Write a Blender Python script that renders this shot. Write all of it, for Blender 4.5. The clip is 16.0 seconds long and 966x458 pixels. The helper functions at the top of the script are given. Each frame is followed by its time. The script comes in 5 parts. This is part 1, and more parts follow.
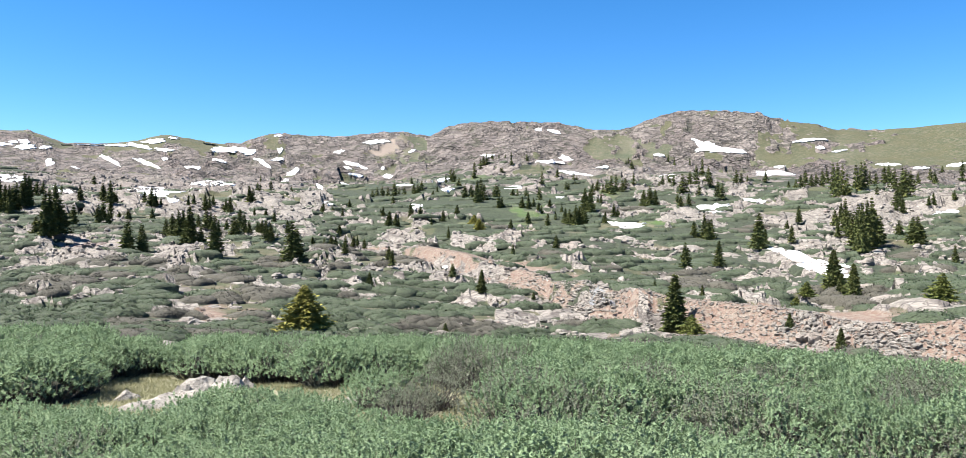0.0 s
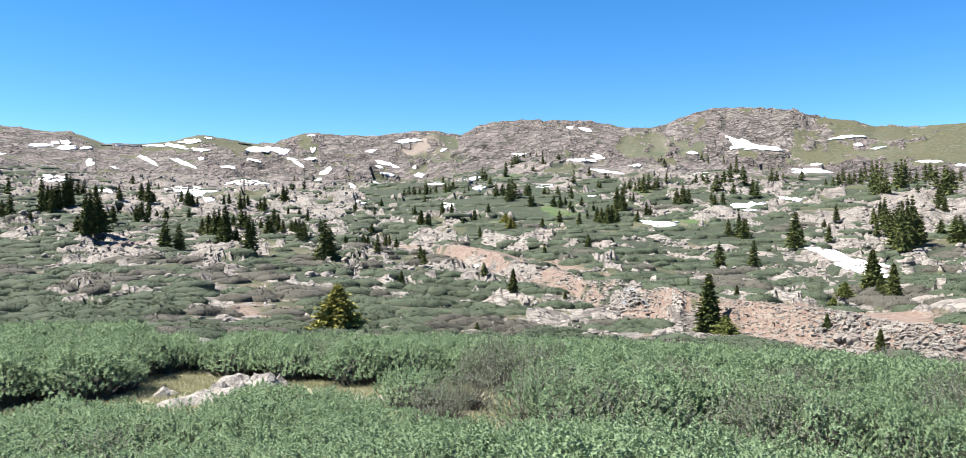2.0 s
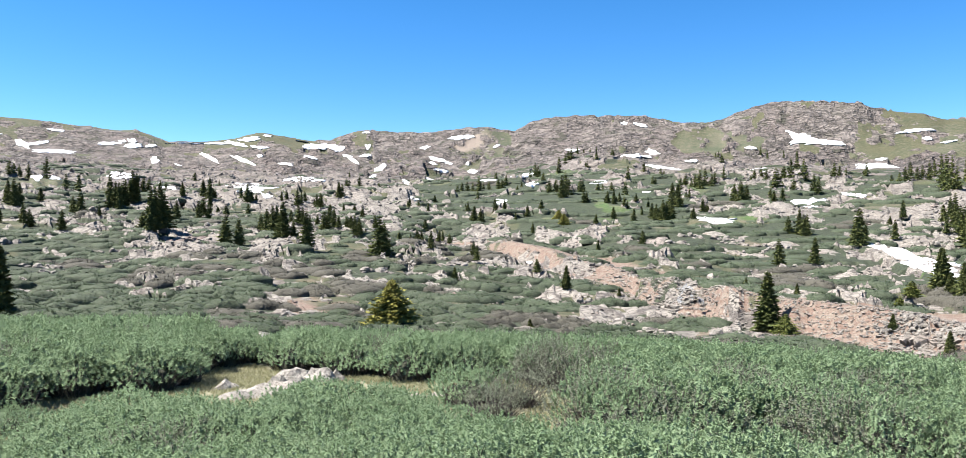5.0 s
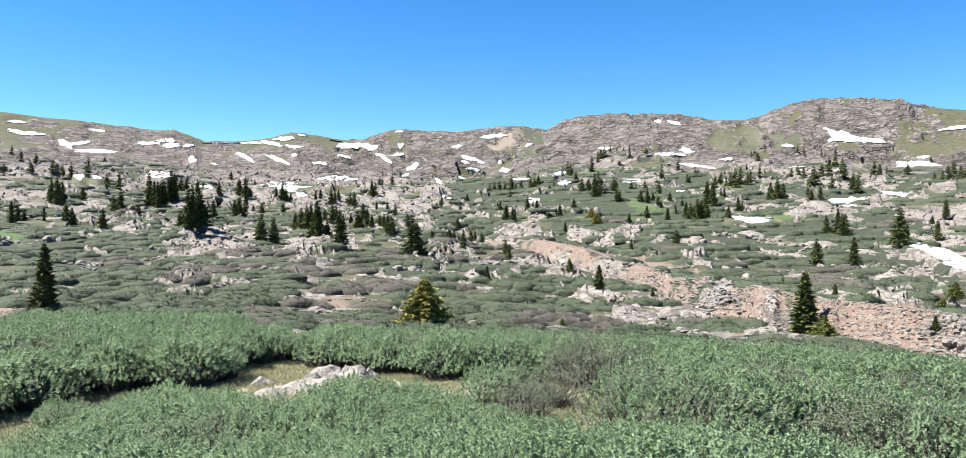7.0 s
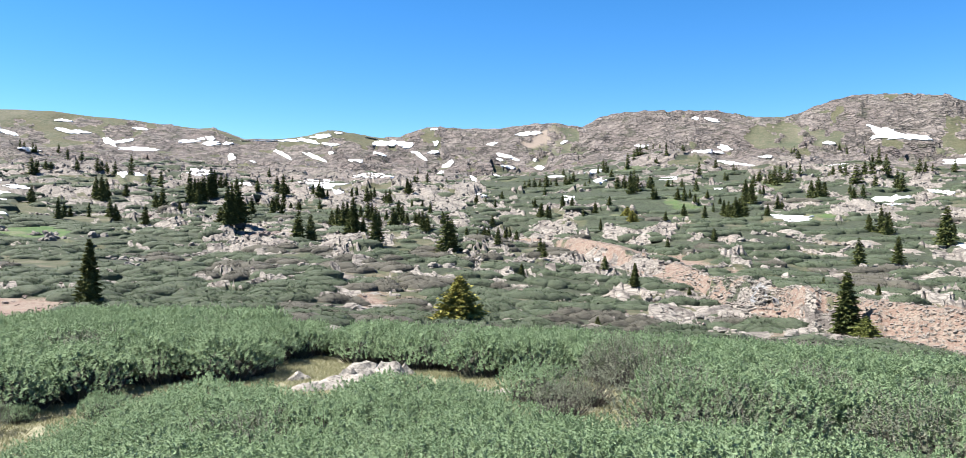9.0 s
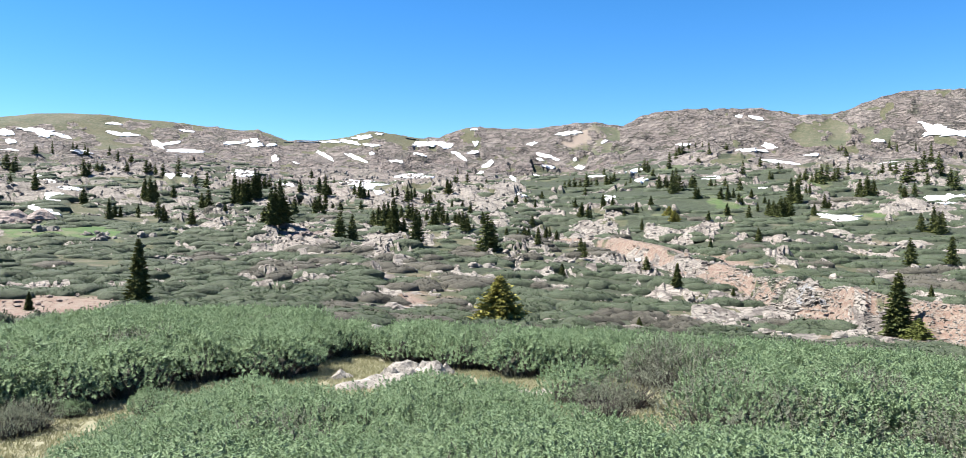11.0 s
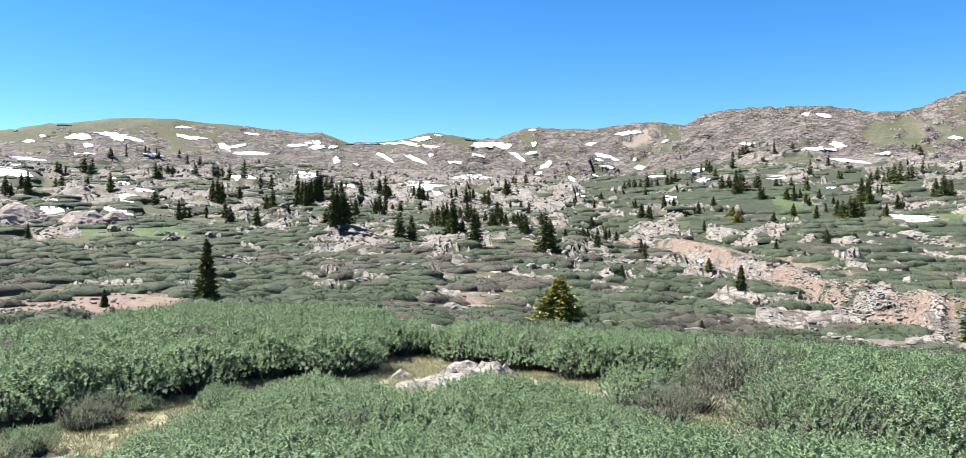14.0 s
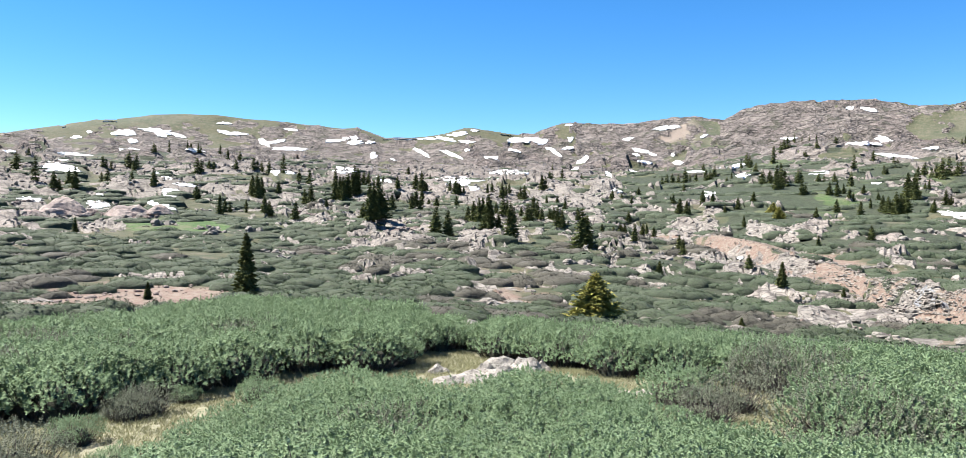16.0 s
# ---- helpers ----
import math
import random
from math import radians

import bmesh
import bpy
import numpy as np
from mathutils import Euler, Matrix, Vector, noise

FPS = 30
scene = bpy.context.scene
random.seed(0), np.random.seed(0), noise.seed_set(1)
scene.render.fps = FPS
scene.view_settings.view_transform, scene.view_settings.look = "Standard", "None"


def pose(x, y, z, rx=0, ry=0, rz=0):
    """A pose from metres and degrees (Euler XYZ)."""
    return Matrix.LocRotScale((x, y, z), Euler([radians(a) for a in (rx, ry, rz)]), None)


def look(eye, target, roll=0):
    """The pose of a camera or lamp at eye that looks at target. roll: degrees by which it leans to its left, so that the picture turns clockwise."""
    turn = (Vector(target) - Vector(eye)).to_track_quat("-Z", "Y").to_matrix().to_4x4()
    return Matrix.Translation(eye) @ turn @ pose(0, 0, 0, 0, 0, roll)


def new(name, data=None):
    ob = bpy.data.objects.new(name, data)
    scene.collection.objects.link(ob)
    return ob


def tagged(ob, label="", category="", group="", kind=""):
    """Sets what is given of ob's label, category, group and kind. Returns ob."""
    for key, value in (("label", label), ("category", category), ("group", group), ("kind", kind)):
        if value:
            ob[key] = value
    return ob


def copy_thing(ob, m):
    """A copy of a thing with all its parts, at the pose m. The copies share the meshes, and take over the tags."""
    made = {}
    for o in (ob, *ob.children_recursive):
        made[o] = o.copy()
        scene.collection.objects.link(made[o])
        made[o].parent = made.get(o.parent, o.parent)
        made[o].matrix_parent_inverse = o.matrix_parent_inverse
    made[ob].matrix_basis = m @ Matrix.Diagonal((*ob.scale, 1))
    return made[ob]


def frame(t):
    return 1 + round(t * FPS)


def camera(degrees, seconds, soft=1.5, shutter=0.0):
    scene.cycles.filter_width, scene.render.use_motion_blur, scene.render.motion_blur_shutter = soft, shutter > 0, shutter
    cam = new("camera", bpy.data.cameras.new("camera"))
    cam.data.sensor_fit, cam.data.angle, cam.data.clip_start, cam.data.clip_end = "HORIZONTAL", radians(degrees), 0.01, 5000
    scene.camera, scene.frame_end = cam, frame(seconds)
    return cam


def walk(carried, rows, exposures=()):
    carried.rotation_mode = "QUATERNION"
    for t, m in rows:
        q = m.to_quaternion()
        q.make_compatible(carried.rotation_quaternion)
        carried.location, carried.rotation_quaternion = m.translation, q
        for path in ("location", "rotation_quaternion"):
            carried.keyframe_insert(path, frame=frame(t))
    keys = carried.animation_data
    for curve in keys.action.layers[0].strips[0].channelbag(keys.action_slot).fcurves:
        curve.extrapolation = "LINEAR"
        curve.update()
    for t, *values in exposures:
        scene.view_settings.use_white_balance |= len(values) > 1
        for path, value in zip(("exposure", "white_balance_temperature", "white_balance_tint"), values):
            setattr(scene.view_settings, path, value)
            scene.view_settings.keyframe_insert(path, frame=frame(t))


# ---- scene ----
cam = camera(64.99, 16.0, soft=0.75)
# seconds, place (metres from the stand point), yaw, pitch and lean in degrees
PATH = [
    (0.0, 0.000, -0.000, -0.000, -0.00, -0.00, 0.00),
    (0.5, 0.007, 0.011, -0.002, 0.47, 0.01, 0.03),
    (1.0, -0.006, 0.017, 0.006, 1.04, -0.01, 0.03),
    (1.5, -0.013, 0.022, 0.009, 1.71, -0.04, -0.00),
    (2.0, -0.018, 0.028, 0.013, 2.36, -0.10, 0.01),
    (2.5, -0.021, 0.038, 0.020, 3.04, -0.16, -0.01),
    (3.0, -0.023, 0.045, 0.028, 3.71, -0.20, -0.01),
    (3.5, -0.031, 0.042, 0.042, 4.36, -0.28, -0.04),
    (4.0, -0.032, 0.037, 0.045, 5.02, -0.31, -0.06),
    (6.5, -0.055, 0.015, 0.050, 8.22, -0.51, -0.17),
    (7.0, -0.056, 0.034, 0.049, 8.77, -0.49, -0.19),
    (7.5, -0.062, 0.039, 0.051, 9.30, -0.49, -0.28),
    (8.0, -0.065, 0.044, 0.050, 9.97, -0.53, -0.34),
    (8.5, -0.070, 0.048, 0.050, 10.67, -0.60, -0.38),
    (9.0, -0.087, 0.066, 0.046, 11.39, -0.69, -0.39),
    (11.5, -0.129, 0.109, 0.038, 15.13, -0.67, -0.29),
    (12.0, -0.140, 0.118, 0.038, 15.85, -0.64, -0.27),
    (12.5, -0.149, 0.118, 0.034, 16.58, -0.62, -0.27),
    (13.0, -0.154, 0.127, 0.031, 17.32, -0.59, -0.21),
    (13.5, -0.158, 0.141, 0.024, 18.08, -0.55, -0.23),
    (14.0, -0.169, 0.148, 0.027, 18.79, -0.67, -0.34),
    (14.5, -0.181, 0.166, 0.038, 19.57, -0.86, -0.41),
    (15.0, -0.194, 0.191, 0.039, 20.35, -1.03, -0.47),
    (15.5, -0.212, 0.200, 0.036, 20.97, -1.09, -0.53),
    (16.0, -0.231, 0.235, 0.025, 21.50, -1.05, -0.52),
]
walk(cam, [(t, pose(x, y, z, 90 + pitch, lean, yaw)) for t, x, y, z, yaw, pitch, lean in PATH])

# ---- light ----
SUN_BEARING, SUN_HEIGHT = -102.0, 58.0   # degrees from the first view's heading, clockwise; above the horizon
scene.view_settings.exposure = 2.0
world = bpy.data.worlds.new("sky")
scene.world = world
world.use_nodes = True
sky = world.node_tree.nodes.new("ShaderNodeTexSky")
sky.sky_type, sky.sun_disc = "NISHITA", False
sky.sun_elevation, sky.sun_rotation = radians(SUN_HEIGHT), radians(SUN_BEARING)
sky.altitude, sky.air_density, sky.dust_density, sky.ozone_density = 3500, 1.15, 0.2, 4.0
back = world.node_tree.nodes["Background"]
back.inputs["Strength"].default_value = 0.0555
deep = world.node_tree.nodes.new("ShaderNodeHueSaturation")
deep.inputs["Saturation"].default_value = 1.29
world.node_tree.links.new(sky.outputs["Color"], deep.inputs["Color"])
world.node_tree.links.new(deep.outputs["Color"], back.inputs["Color"])
sun = new("sun", bpy.data.lights.new("sun", "SUN"))
sun.data.energy, sun.data.angle, sun.data.color = 5.0, radians(0.53), (1.0, 0.955, 0.89)
sb, sh = radians(SUN_BEARING), radians(SUN_HEIGHT)
sun.matrix_world = look((math.sin(sb) * math.cos(sh) * 50, math.cos(sb) * math.cos(sh) * 50, math.sin(sh) * 50), (0, 0, 0))

# ---- land form: slopes seen from the stand point, by bearing and distance ----
REACH = [2, 4, 6, 9, 13, 17, 22, 30, 40, 50, 62, 80, 105, 140, 200, 300, 450, 850, 1000, 1300, 2200, 4500]
NEAR = [-.86, -.53, -.435, -.346, -.262, -.214]
FARTHER = {
    -50: [-.170, -.129, -.111, -.094, -.070, -.047, -.026, .003, .035, .062, 0.066, 0.079],
    -42: [-.163, -.130, -.115, -.096, -.073, -.048, -.024, .007, .039, .066, 0.068, 0.083],
    -34: [-.170, -.140, -.120, -.104, -.079, -.052, -.023, .007, .039, .067, 0.068, 0.082],
    -26: [-.179, -.137, -.123, -.101, -.075, -.047, -.019, .009, .037, .058, 0.062, 0.076],
    -18: [-.186, -.153, -.136, -.110, -.082, -.050, -.020, .009, .036, .059, 0.061, 0.077],
    -10: [-.190, -.160, -.142, -.117, -.088, -.054, -.025, .003, .030, .054, 0.059, 0.079],
    -2: [-.192, -.165, -.147, -.122, -.094, -.063, -.043, .000, .034, .063, 0.072, 0.086],
    6: [-.194, -.168, -.152, -.128, -.095, -.059, -.031, .002, .040, .070, 0.074, 0.086],
    14: [-.196, -.172, -.150, -.128, -.091, -.063, -.034, -.002, .037, .069, 0.072, 0.084],
    22: [-.199, -.172, -.153, -.111, -.090, -.063, -.032, -.005, .032, .058, 0.067, 0.080],
    30: [-.204, -.169, -.139, -.101, -.079, -.056, -.030, -.004, .030, .052, 0.062, 0.074],
    38: [-.206, -.159, -.130, -.092, -.072, -.051, -.028, -.005, .026, .046, 0.056, 0.068],
}
SKY_FROM, SKY_STEP = -58.0, 1.0
SKYLINE = [
    83.7, 83.2, 83.8, 84.6, 84.0, 89.6, 93.2, 96.6, 100.2, 103.1, 108.3, 109.2, 112.5, 116.3, 117.3, 117.8, 117.9, 118.6, 117.4, 116.0, 114.9, 114.7, 114.7, 113.8, 111.6, 109.8, 109.5, 111.9, 106.5, 98.8, 100.4, 100.2, 101.9, 104.9, 109.7, 115.6, 113.9, 111.3, 108.2, 106.1, 106.7, 112.2, 119.4, 121.9, 117.7, 116.8, 115.1, 117.1, 119.1, 124.8, 123.2, 123.7, 127.3, 121.4, 118.4, 130.8, 131.7, 133.8, 137.4, 137.2, 138.4, 136.8, 139.0, 138.9, 136.1, 135.3, 130.3, 133.0, 129.4, 131.3, 141.3, 144.6, 148.5, 148.3, 147.6, 146.2, 143.7, 145.5, 142.3, 134.4, 132.4, 129.0, 125.6, 118.1, 116.9, 114.1, 115.5, 115.5, 116.4, 116.9, 119.6, 120.1, 118.3, 120.8, 119.6, 118.2, 118.8, 118.7, 119.3,
]


def lattice(ix, iy, seed):
    n = (ix * 374761393 + iy * 668265263 + seed * 974634421) & 0xffffffff
    n = ((n ^ (n >> 13)) * 1274126177) & 0xffffffff
    n = ((n ^ (n >> 16)) * 668265263) & 0xffffffff
    return ((n >> 8) & 0xffff) / 65535.0


def grain(x, y, seed=0):
    """Smooth value noise, 0 to 1."""
    x, y = np.asarray(x, float), np.asarray(y, float)
    ix, iy = np.floor(x).astype(np.int64), np.floor(y).astype(np.int64)
    fx, fy = x - ix, y - iy
    fx, fy = fx * fx * (3 - 2 * fx), fy * fy * (3 - 2 * fy)
    a = lattice(ix, iy, seed) * (1 - fx) + lattice(ix + 1, iy, seed) * fx
    b = lattice(ix, iy + 1, seed) * (1 - fx) + lattice(ix + 1, iy + 1, seed) * fx
    return a * (1 - fy) + b * fy


def fractal(x, y, seed=0, octaves=4, gain=0.5):
    total, weight, norm = 0.0, 1.0, 0.0
    for k in range(octaves):
        total = total + weight * grain(x * 2 ** k + 17.3 * k, y * 2 ** k + 9.1 * k, seed + k)
        norm += weight
        weight *= gain
    return total / norm


def blocks(x, y, seed):
    """Broken blocks: every cell of an uneven grid stands at its own height, 0 to 1."""
    ix, iy = np.floor(x).astype(np.int64), np.floor(y).astype(np.int64)
    best, high = np.full(np.shape(x), 9.0), np.zeros(np.shape(x))
    for dx in (-1, 0, 1):
        for dy in (-1, 0, 1):
            cx, cy = ix + dx, iy + dy
            d = (cx + lattice(cx, cy, seed) - x) ** 2 + (cy + lattice(cx, cy, seed + 1) - y) ** 2
            near = d < best
            best, high = np.where(near, d, best), np.where(near, lattice(cx, cy, seed + 2), high)
    return high


def step(a, b, v):
    s = np.clip((v - a) / (b - a), 0, 1)
    return s * s * (3 - 2 * s)


def polar(x, y):
    return np.hypot(x, y), np.degrees(np.arctan2(x, y))


def slope_table():
    bearings = sorted(FARTHER)
    rows = [[*NEAR, *FARTHER[b]] for b in bearings]
    mean = list(np.mean(rows, axis=0))
    bearings = [-180.0, -110.0, *bearings, 95.0, 180.0]
    rows = [mean, rows[0], *rows, rows[-1], mean]
    return np.array(bearings), np.array(rows)


BEARINGS, SLOPES = slope_table()
LOG_REACH = np.log(REACH[:19])

# the gully's far bank: bearing, distance of its foot, rise per mille of distance at its foot and brink
BANK = np.array([
    (-12, 118, -44, -37), (-7.2, 108, -36, -20), (-3.9, 96, -51, -24), (-1.1, 85, -59, -32), (1.0, 79, -62, -42), (3.9, 72, -67, -50), (5.4, 63, -94, -60), (7.7, 58, -101, -61),
    (10.0, 55, -103, -73), (12.2, 50, -128, -76), (14.4, 48, -135, -86), (18.7, 45, -138, -93), (22.7, 42, -148, -99), (26.6, 38.5, -152, -114), (30.2, 37, -156, -108), (34, 36, -158, -98), (50, 36, -150, -110)])


def bank_at(b):
    """Distance of the bank's foot, its rise at foot and brink, and how far the bank is formed, by bearing."""
    foot, low, high = [np.interp(b, BANK[:, 0], BANK[:, k]) for k in (1, 2, 3)]
    foot = foot * (1 + .05 * (fractal(b / 1.9, 0 * b + 3.5, 313, 3) - .5))
    return foot, low / 1000, high / 1000, step(-12, -7, b) * (1 - step(40, 50, b))


def bank_face(b, r):
    """0 to 1: the bare, crumbling face of the bank."""
    foot, low, high, amount = bank_at(b)
    edge = .16 * (fractal(b / 1.6, r * 0 + .5, 311, 4) - .5)
    turf = step(.58, .68, fractal(b / 1.1, np.log(r) * 26, 317, 3))
    return amount * step(.965, 1.0, r / foot + edge * .5) * (1 - step(1.08, 1.13, r / foot + edge)) * (1 - .8 * turf)


# knolls and hollows: bearing, distance, half width in degrees, half depth as a share, rise per metre of distance
FORMS = [(1.5, 330, 4.5, .11, .020), (-33, 110, 4, .08, .006), (-28, 96, 3, .05, .006), (21.5, 100, 2.5, .1, -.004),
         (-46, 185, 7, .06, .008), (-17, 210, 8, .1, .006), (12, 250, 6, .1, .007), (25, 210, 6, .08, .007), (-7, 420, 2.2, .3, -.010), (-12, 560, 3, .15, .003), (27, 95, 4, .05, .006)]


def smooth_height(x, y):
    r, b = polar(x, y)
    r = np.maximum(r, 2.0)
    j = np.clip(np.searchsorted(BEARINGS, b) - 1, 0, len(BEARINGS) - 2)
    f = (b - BEARINGS[j]) / (BEARINGS[j + 1] - BEARINGS[j])
    f = f * f * (3 - 2 * f)
    lr = np.log(np.minimum(r, 999.0))
    i = np.clip(np.searchsorted(LOG_REACH, lr) - 1, 0, 17)
    g = (lr - LOG_REACH[i]) / (LOG_REACH[i + 1] - LOG_REACH[i])
    sky = np.interp(b, SKY_FROM + SKY_STEP * np.arange(len(SKYLINE)), np.array(SKYLINE) / 1000.0)

    def row(k):
        low = SLOPES[j, np.minimum(k, 17)] * (1 - f) + SLOPES[j + 1, np.minimum(k, 17)] * f
        return np.where(k >= 18, sky, low)
    # monotone cubic between the rows
    p0, p1 = row(i), row(i + 1)
    h = LOG_REACH[i + 1] - LOG_REACH[i]
    im, ip = np.maximum(i - 1, 0), np.minimum(i + 2, 18)
    m0 = (p1 - row(im)) / (LOG_REACH[i + 1] - LOG_REACH[im]) * h
    m1 = (row(ip) - p0) / (LOG_REACH[ip] - LOG_REACH[i]) * h
    g2, g3 = g * g, g * g * g
    s = p0 * (2 * g3 - 3 * g2 + 1) + m0 * (g3 - 2 * g2 + g) + p1 * (3 * g2 - 2 * g3) + m1 * (g3 - g2)
    s = s + region(b, lr, FORMS)
    foot, low, high, amount = bank_at(b)
    face = low + (high - low) * step(1.0, 1.10, r / foot)
    cut = np.where(r < foot, np.minimum(s, low), face + np.maximum(s - high, 0) * step(1.0, 1.5, r / foot))
    s = s + (cut - s) * amount * step(.6, .85, r / foot)
    s = np.where(r > 1000, sky * np.interp(r, [1000, 1150, 1500, 2500, 4500], [1.0, .97, .84, .6, .36]), s)
    return s * r


def roughness(x, y):
    """Hummocks and rock steps of every size, coarser with distance."""
    r, b = polar(x, y)
    z = 0.0
    for k, size in enumerate((1.6, 3.2, 6.5, 13.0, 26.0, 52.0, 104.0, 210.0)):
        near = step(0.7 * size, 2.2 * size, r)
        far = 1 - step(22 * size, 60 * size, r)
        n = fractal(x / size, y / size, 40 + 3 * k, 2) - 0.55
        ridge = 0.28 - np.abs(fractal(x / size + 31, y / size + 7, 90 + 3 * k, 2) - 0.5) * 2
        z = z + near * far * size * (0.045 * n + 0.05 * ridge * step(150, 500, r))
    return z * (0.35 + 0.65 * step(30, 60, r)) * (1 - 0.4 * step(800, 1000, r))


def outcrop(x, y):
    """0 to 1: bare rock. Bands lie along the slope."""
    r, b = polar(x, y)
    lr = np.log(np.maximum(r, 2.0))
    n = fractal(b / 1.7, lr * 17, 7, 6, 0.66)
    patch = fractal(b / 8.0, lr * 5, 61, 2)
    bias = np.interp(r, [20, 30, 60, 110, 170, 260, 420, 800, 1200, 4500], [-.3, -.17, -.08, .0, .06, .07, .11, .14, .10, .0])
    return step(.535, .585, n + 0.35 * (patch - .5) + bias + region(b, lr, ROCKY) - .3 * region(b, lr, BARE))


def region(b, lr, spots):
    total = 0.0
    for bearing, reach, wide, deep, amount in spots:
        total = total + amount * np.exp(-((b - bearing) / wide) ** 2 - ((lr - math.log(reach)) / deep) ** 2)
    return total


# bearing, distance, half width in degrees, half depth as a share, amount
ROCKY = [(4, 56, 3.5, .12, .28), (8.5, 46, 3, .08, .25), (24.5, 42, 3, .06, .3), (30, 55, 3, .06, .2), (-2, 70, 3, .06, .15), (-8.5, 300, 4, .35, -.15), (1, 190, 6, .25, -.10), (21.5, 100, 3.0, .16, .34), (-5, 250, 5, .3, -.08), (5, 130, 7, .2, -.10), (-45, 50, 6, .12, -.4), (-30, 100, 3, .12, .2), (-17, 210, 9, .3, .08), (-46, 190, 6, .12, .2), (8, 330, 6, .25, .08), (2, 950, 6, .3, .2),
         (17, 900, 6, .3, .15), (31, 900, 8, .14, -.19), (-46, 1000, 10, .035, -.3), (-5.2, 880, 1.8, .09, -.2), (-42, 800, 12, .12, .12), (25, 58, 8, .12, .15),
         (-42, 110, 5, .25, -.2), (-22, 985, 3.5, .035, -.3), (26, 130, 5, .25, .1), (10.5, 900, 3.5, .07, -.12), (18, 890, 8, .032, -.24), (-20, 300, 12, .3, .1)]
BARE = [(-6, 104, 2.5, .03, .6), (-2, 107, 2.5, .035, .7), (.7, 98, 2.2, .05, .8), (3, 90, 2.2, .06, .8), (6, 80, 2.5, .055, .8), (10, 72, 3, .065, .8),
        (14, 61, 3, .09, .8), (19, 52, 3.5, .11, .8), (25, 45, 4, .18, .8), (31, 41, 5, .2, .8), (-45.5, 49.5, 5.5, .09, 1.0), (-47.5, 43, 5.5, .11, 1.0), (-14, 17, 6, .16, .5),
        (-7.2, 940, 2.4, .05, .6), (-19, 52, 2, .12, .3), (12, 150, 4, .07, .3), (22, 190, 3, .08, .15), (-20, 105, 3, .06, .2), (-40.5, 960, 2.2, .03, .35)]
GREEN = [(-4, 260, 7, .35, .6), (6, 170, 8, .25, .5), (15, 200, 6, .2, .3), (-45, 122, 5, .08, .62), (-41.5, 118, 1.5, .05, .5), (-44, 130, 5, .2, .25), (-5, 880, 2, .12, .6), (11, 890, 4, .08, .3), (18, 895, 7, .05, .3), (30, 900, 8, .2, .45), (-46, 1000, 9, .04, .5), (-28, 75, 4, .2, .4), (-22, 985, 4, .04, .4),
         (26, 85, 4, .08, .6), (2, 200, 4, .2, .4), (15, 300, 6, .3, .2), (-46, 11, 6, .3, .2), (10, 52, 2, .08, .8)]


# snow patches: bearing, rise per mille of distance, half width in degrees, half depth in rise, lean of the long axis
SNOW_A = [
    (-31.18, 98.7, 0.31, 2.5, 0.0), (-31.74, 97.8, 0.25, 1.6, 0.0), (-30.05, 93.5, 0.35, 2.5, 0.3), (-28.74, 100.4, 0.32, 1.9, -0.4), (-26.57, 99.9, 1.36, 2.3, 0.0), (-24.37, 99.9, 0.91, 4.7, -0.5),
    (-23.37, 106.6, 0.78, 4.7, 0.4), (-22.21, 112.1, 0.34, 2.7, 0.0), (-22.76, 96.6, 0.69, 2.7, -0.3), (-19.83, 109.7, 0.41, 2.4, -0.3), (-18.63, 99.7, 1.30, 3.8, 0.2), (-17.16, 97.8, 0.59, 4.2, 0.0),
    (-26.19, 81.6, 0.62, 6.6, -0.7), (-23.86, 79.9, 0.88, 7.0, -0.7), (-22.72, 85.8, 0.26, 1.7, 0.0), (-19.15, 85.2, 0.48, 3.5, -0.6), (-20.90, 75.9, 0.57, 2.0, 0.0), (-28.25, 71.9, 0.27, 2.3, -0.5),
    (-29.77, 76.2, 0.28, 3.8, 0.0),
]
SNOW_B = [
    (-16.52, 88.0, 0.39, 2.1, -0.4), (-16.09, 82.4, 0.39, 6.0, -0.6), (-15.18, 89.0, 0.43, 2.5, 0.3), (-14.96, 101.2, 0.22, 3.5, 0.0), (-15.16, 119.2, 0.33, 2.1, 0.2), (-14.68, 61.3, 0.28, 4.2, 0.5),
    (-14.05, 73.3, 0.48, 7.8, 0.5), (-12.10, 53.6, 0.36, 5.4, -0.6), (-10.76, 100.6, 0.45, 2.9, 0.3), (-8.09, 113.8, 0.96, 4.0, 0.4), (-9.79, 84.9, 0.61, 4.3, -0.5), (-9.00, 80.6, 0.41, 4.0, -0.6),
    (-10.20, 79.6, 0.34, 1.8, 0.0), (-9.52, 70.9, 0.57, 2.5, -0.4), (-7.13, 68.5, 0.46, 3.6, 0.0), (-7.54, 79.3, 0.14, 2.5, 0.0), (-10.43, 58.7, 0.34, 2.5, -0.5), (-11.44, 33.4, 0.45, 2.9, -0.3),
    (-5.38, 102.3, 0.28, 3.3, 0.6),
]
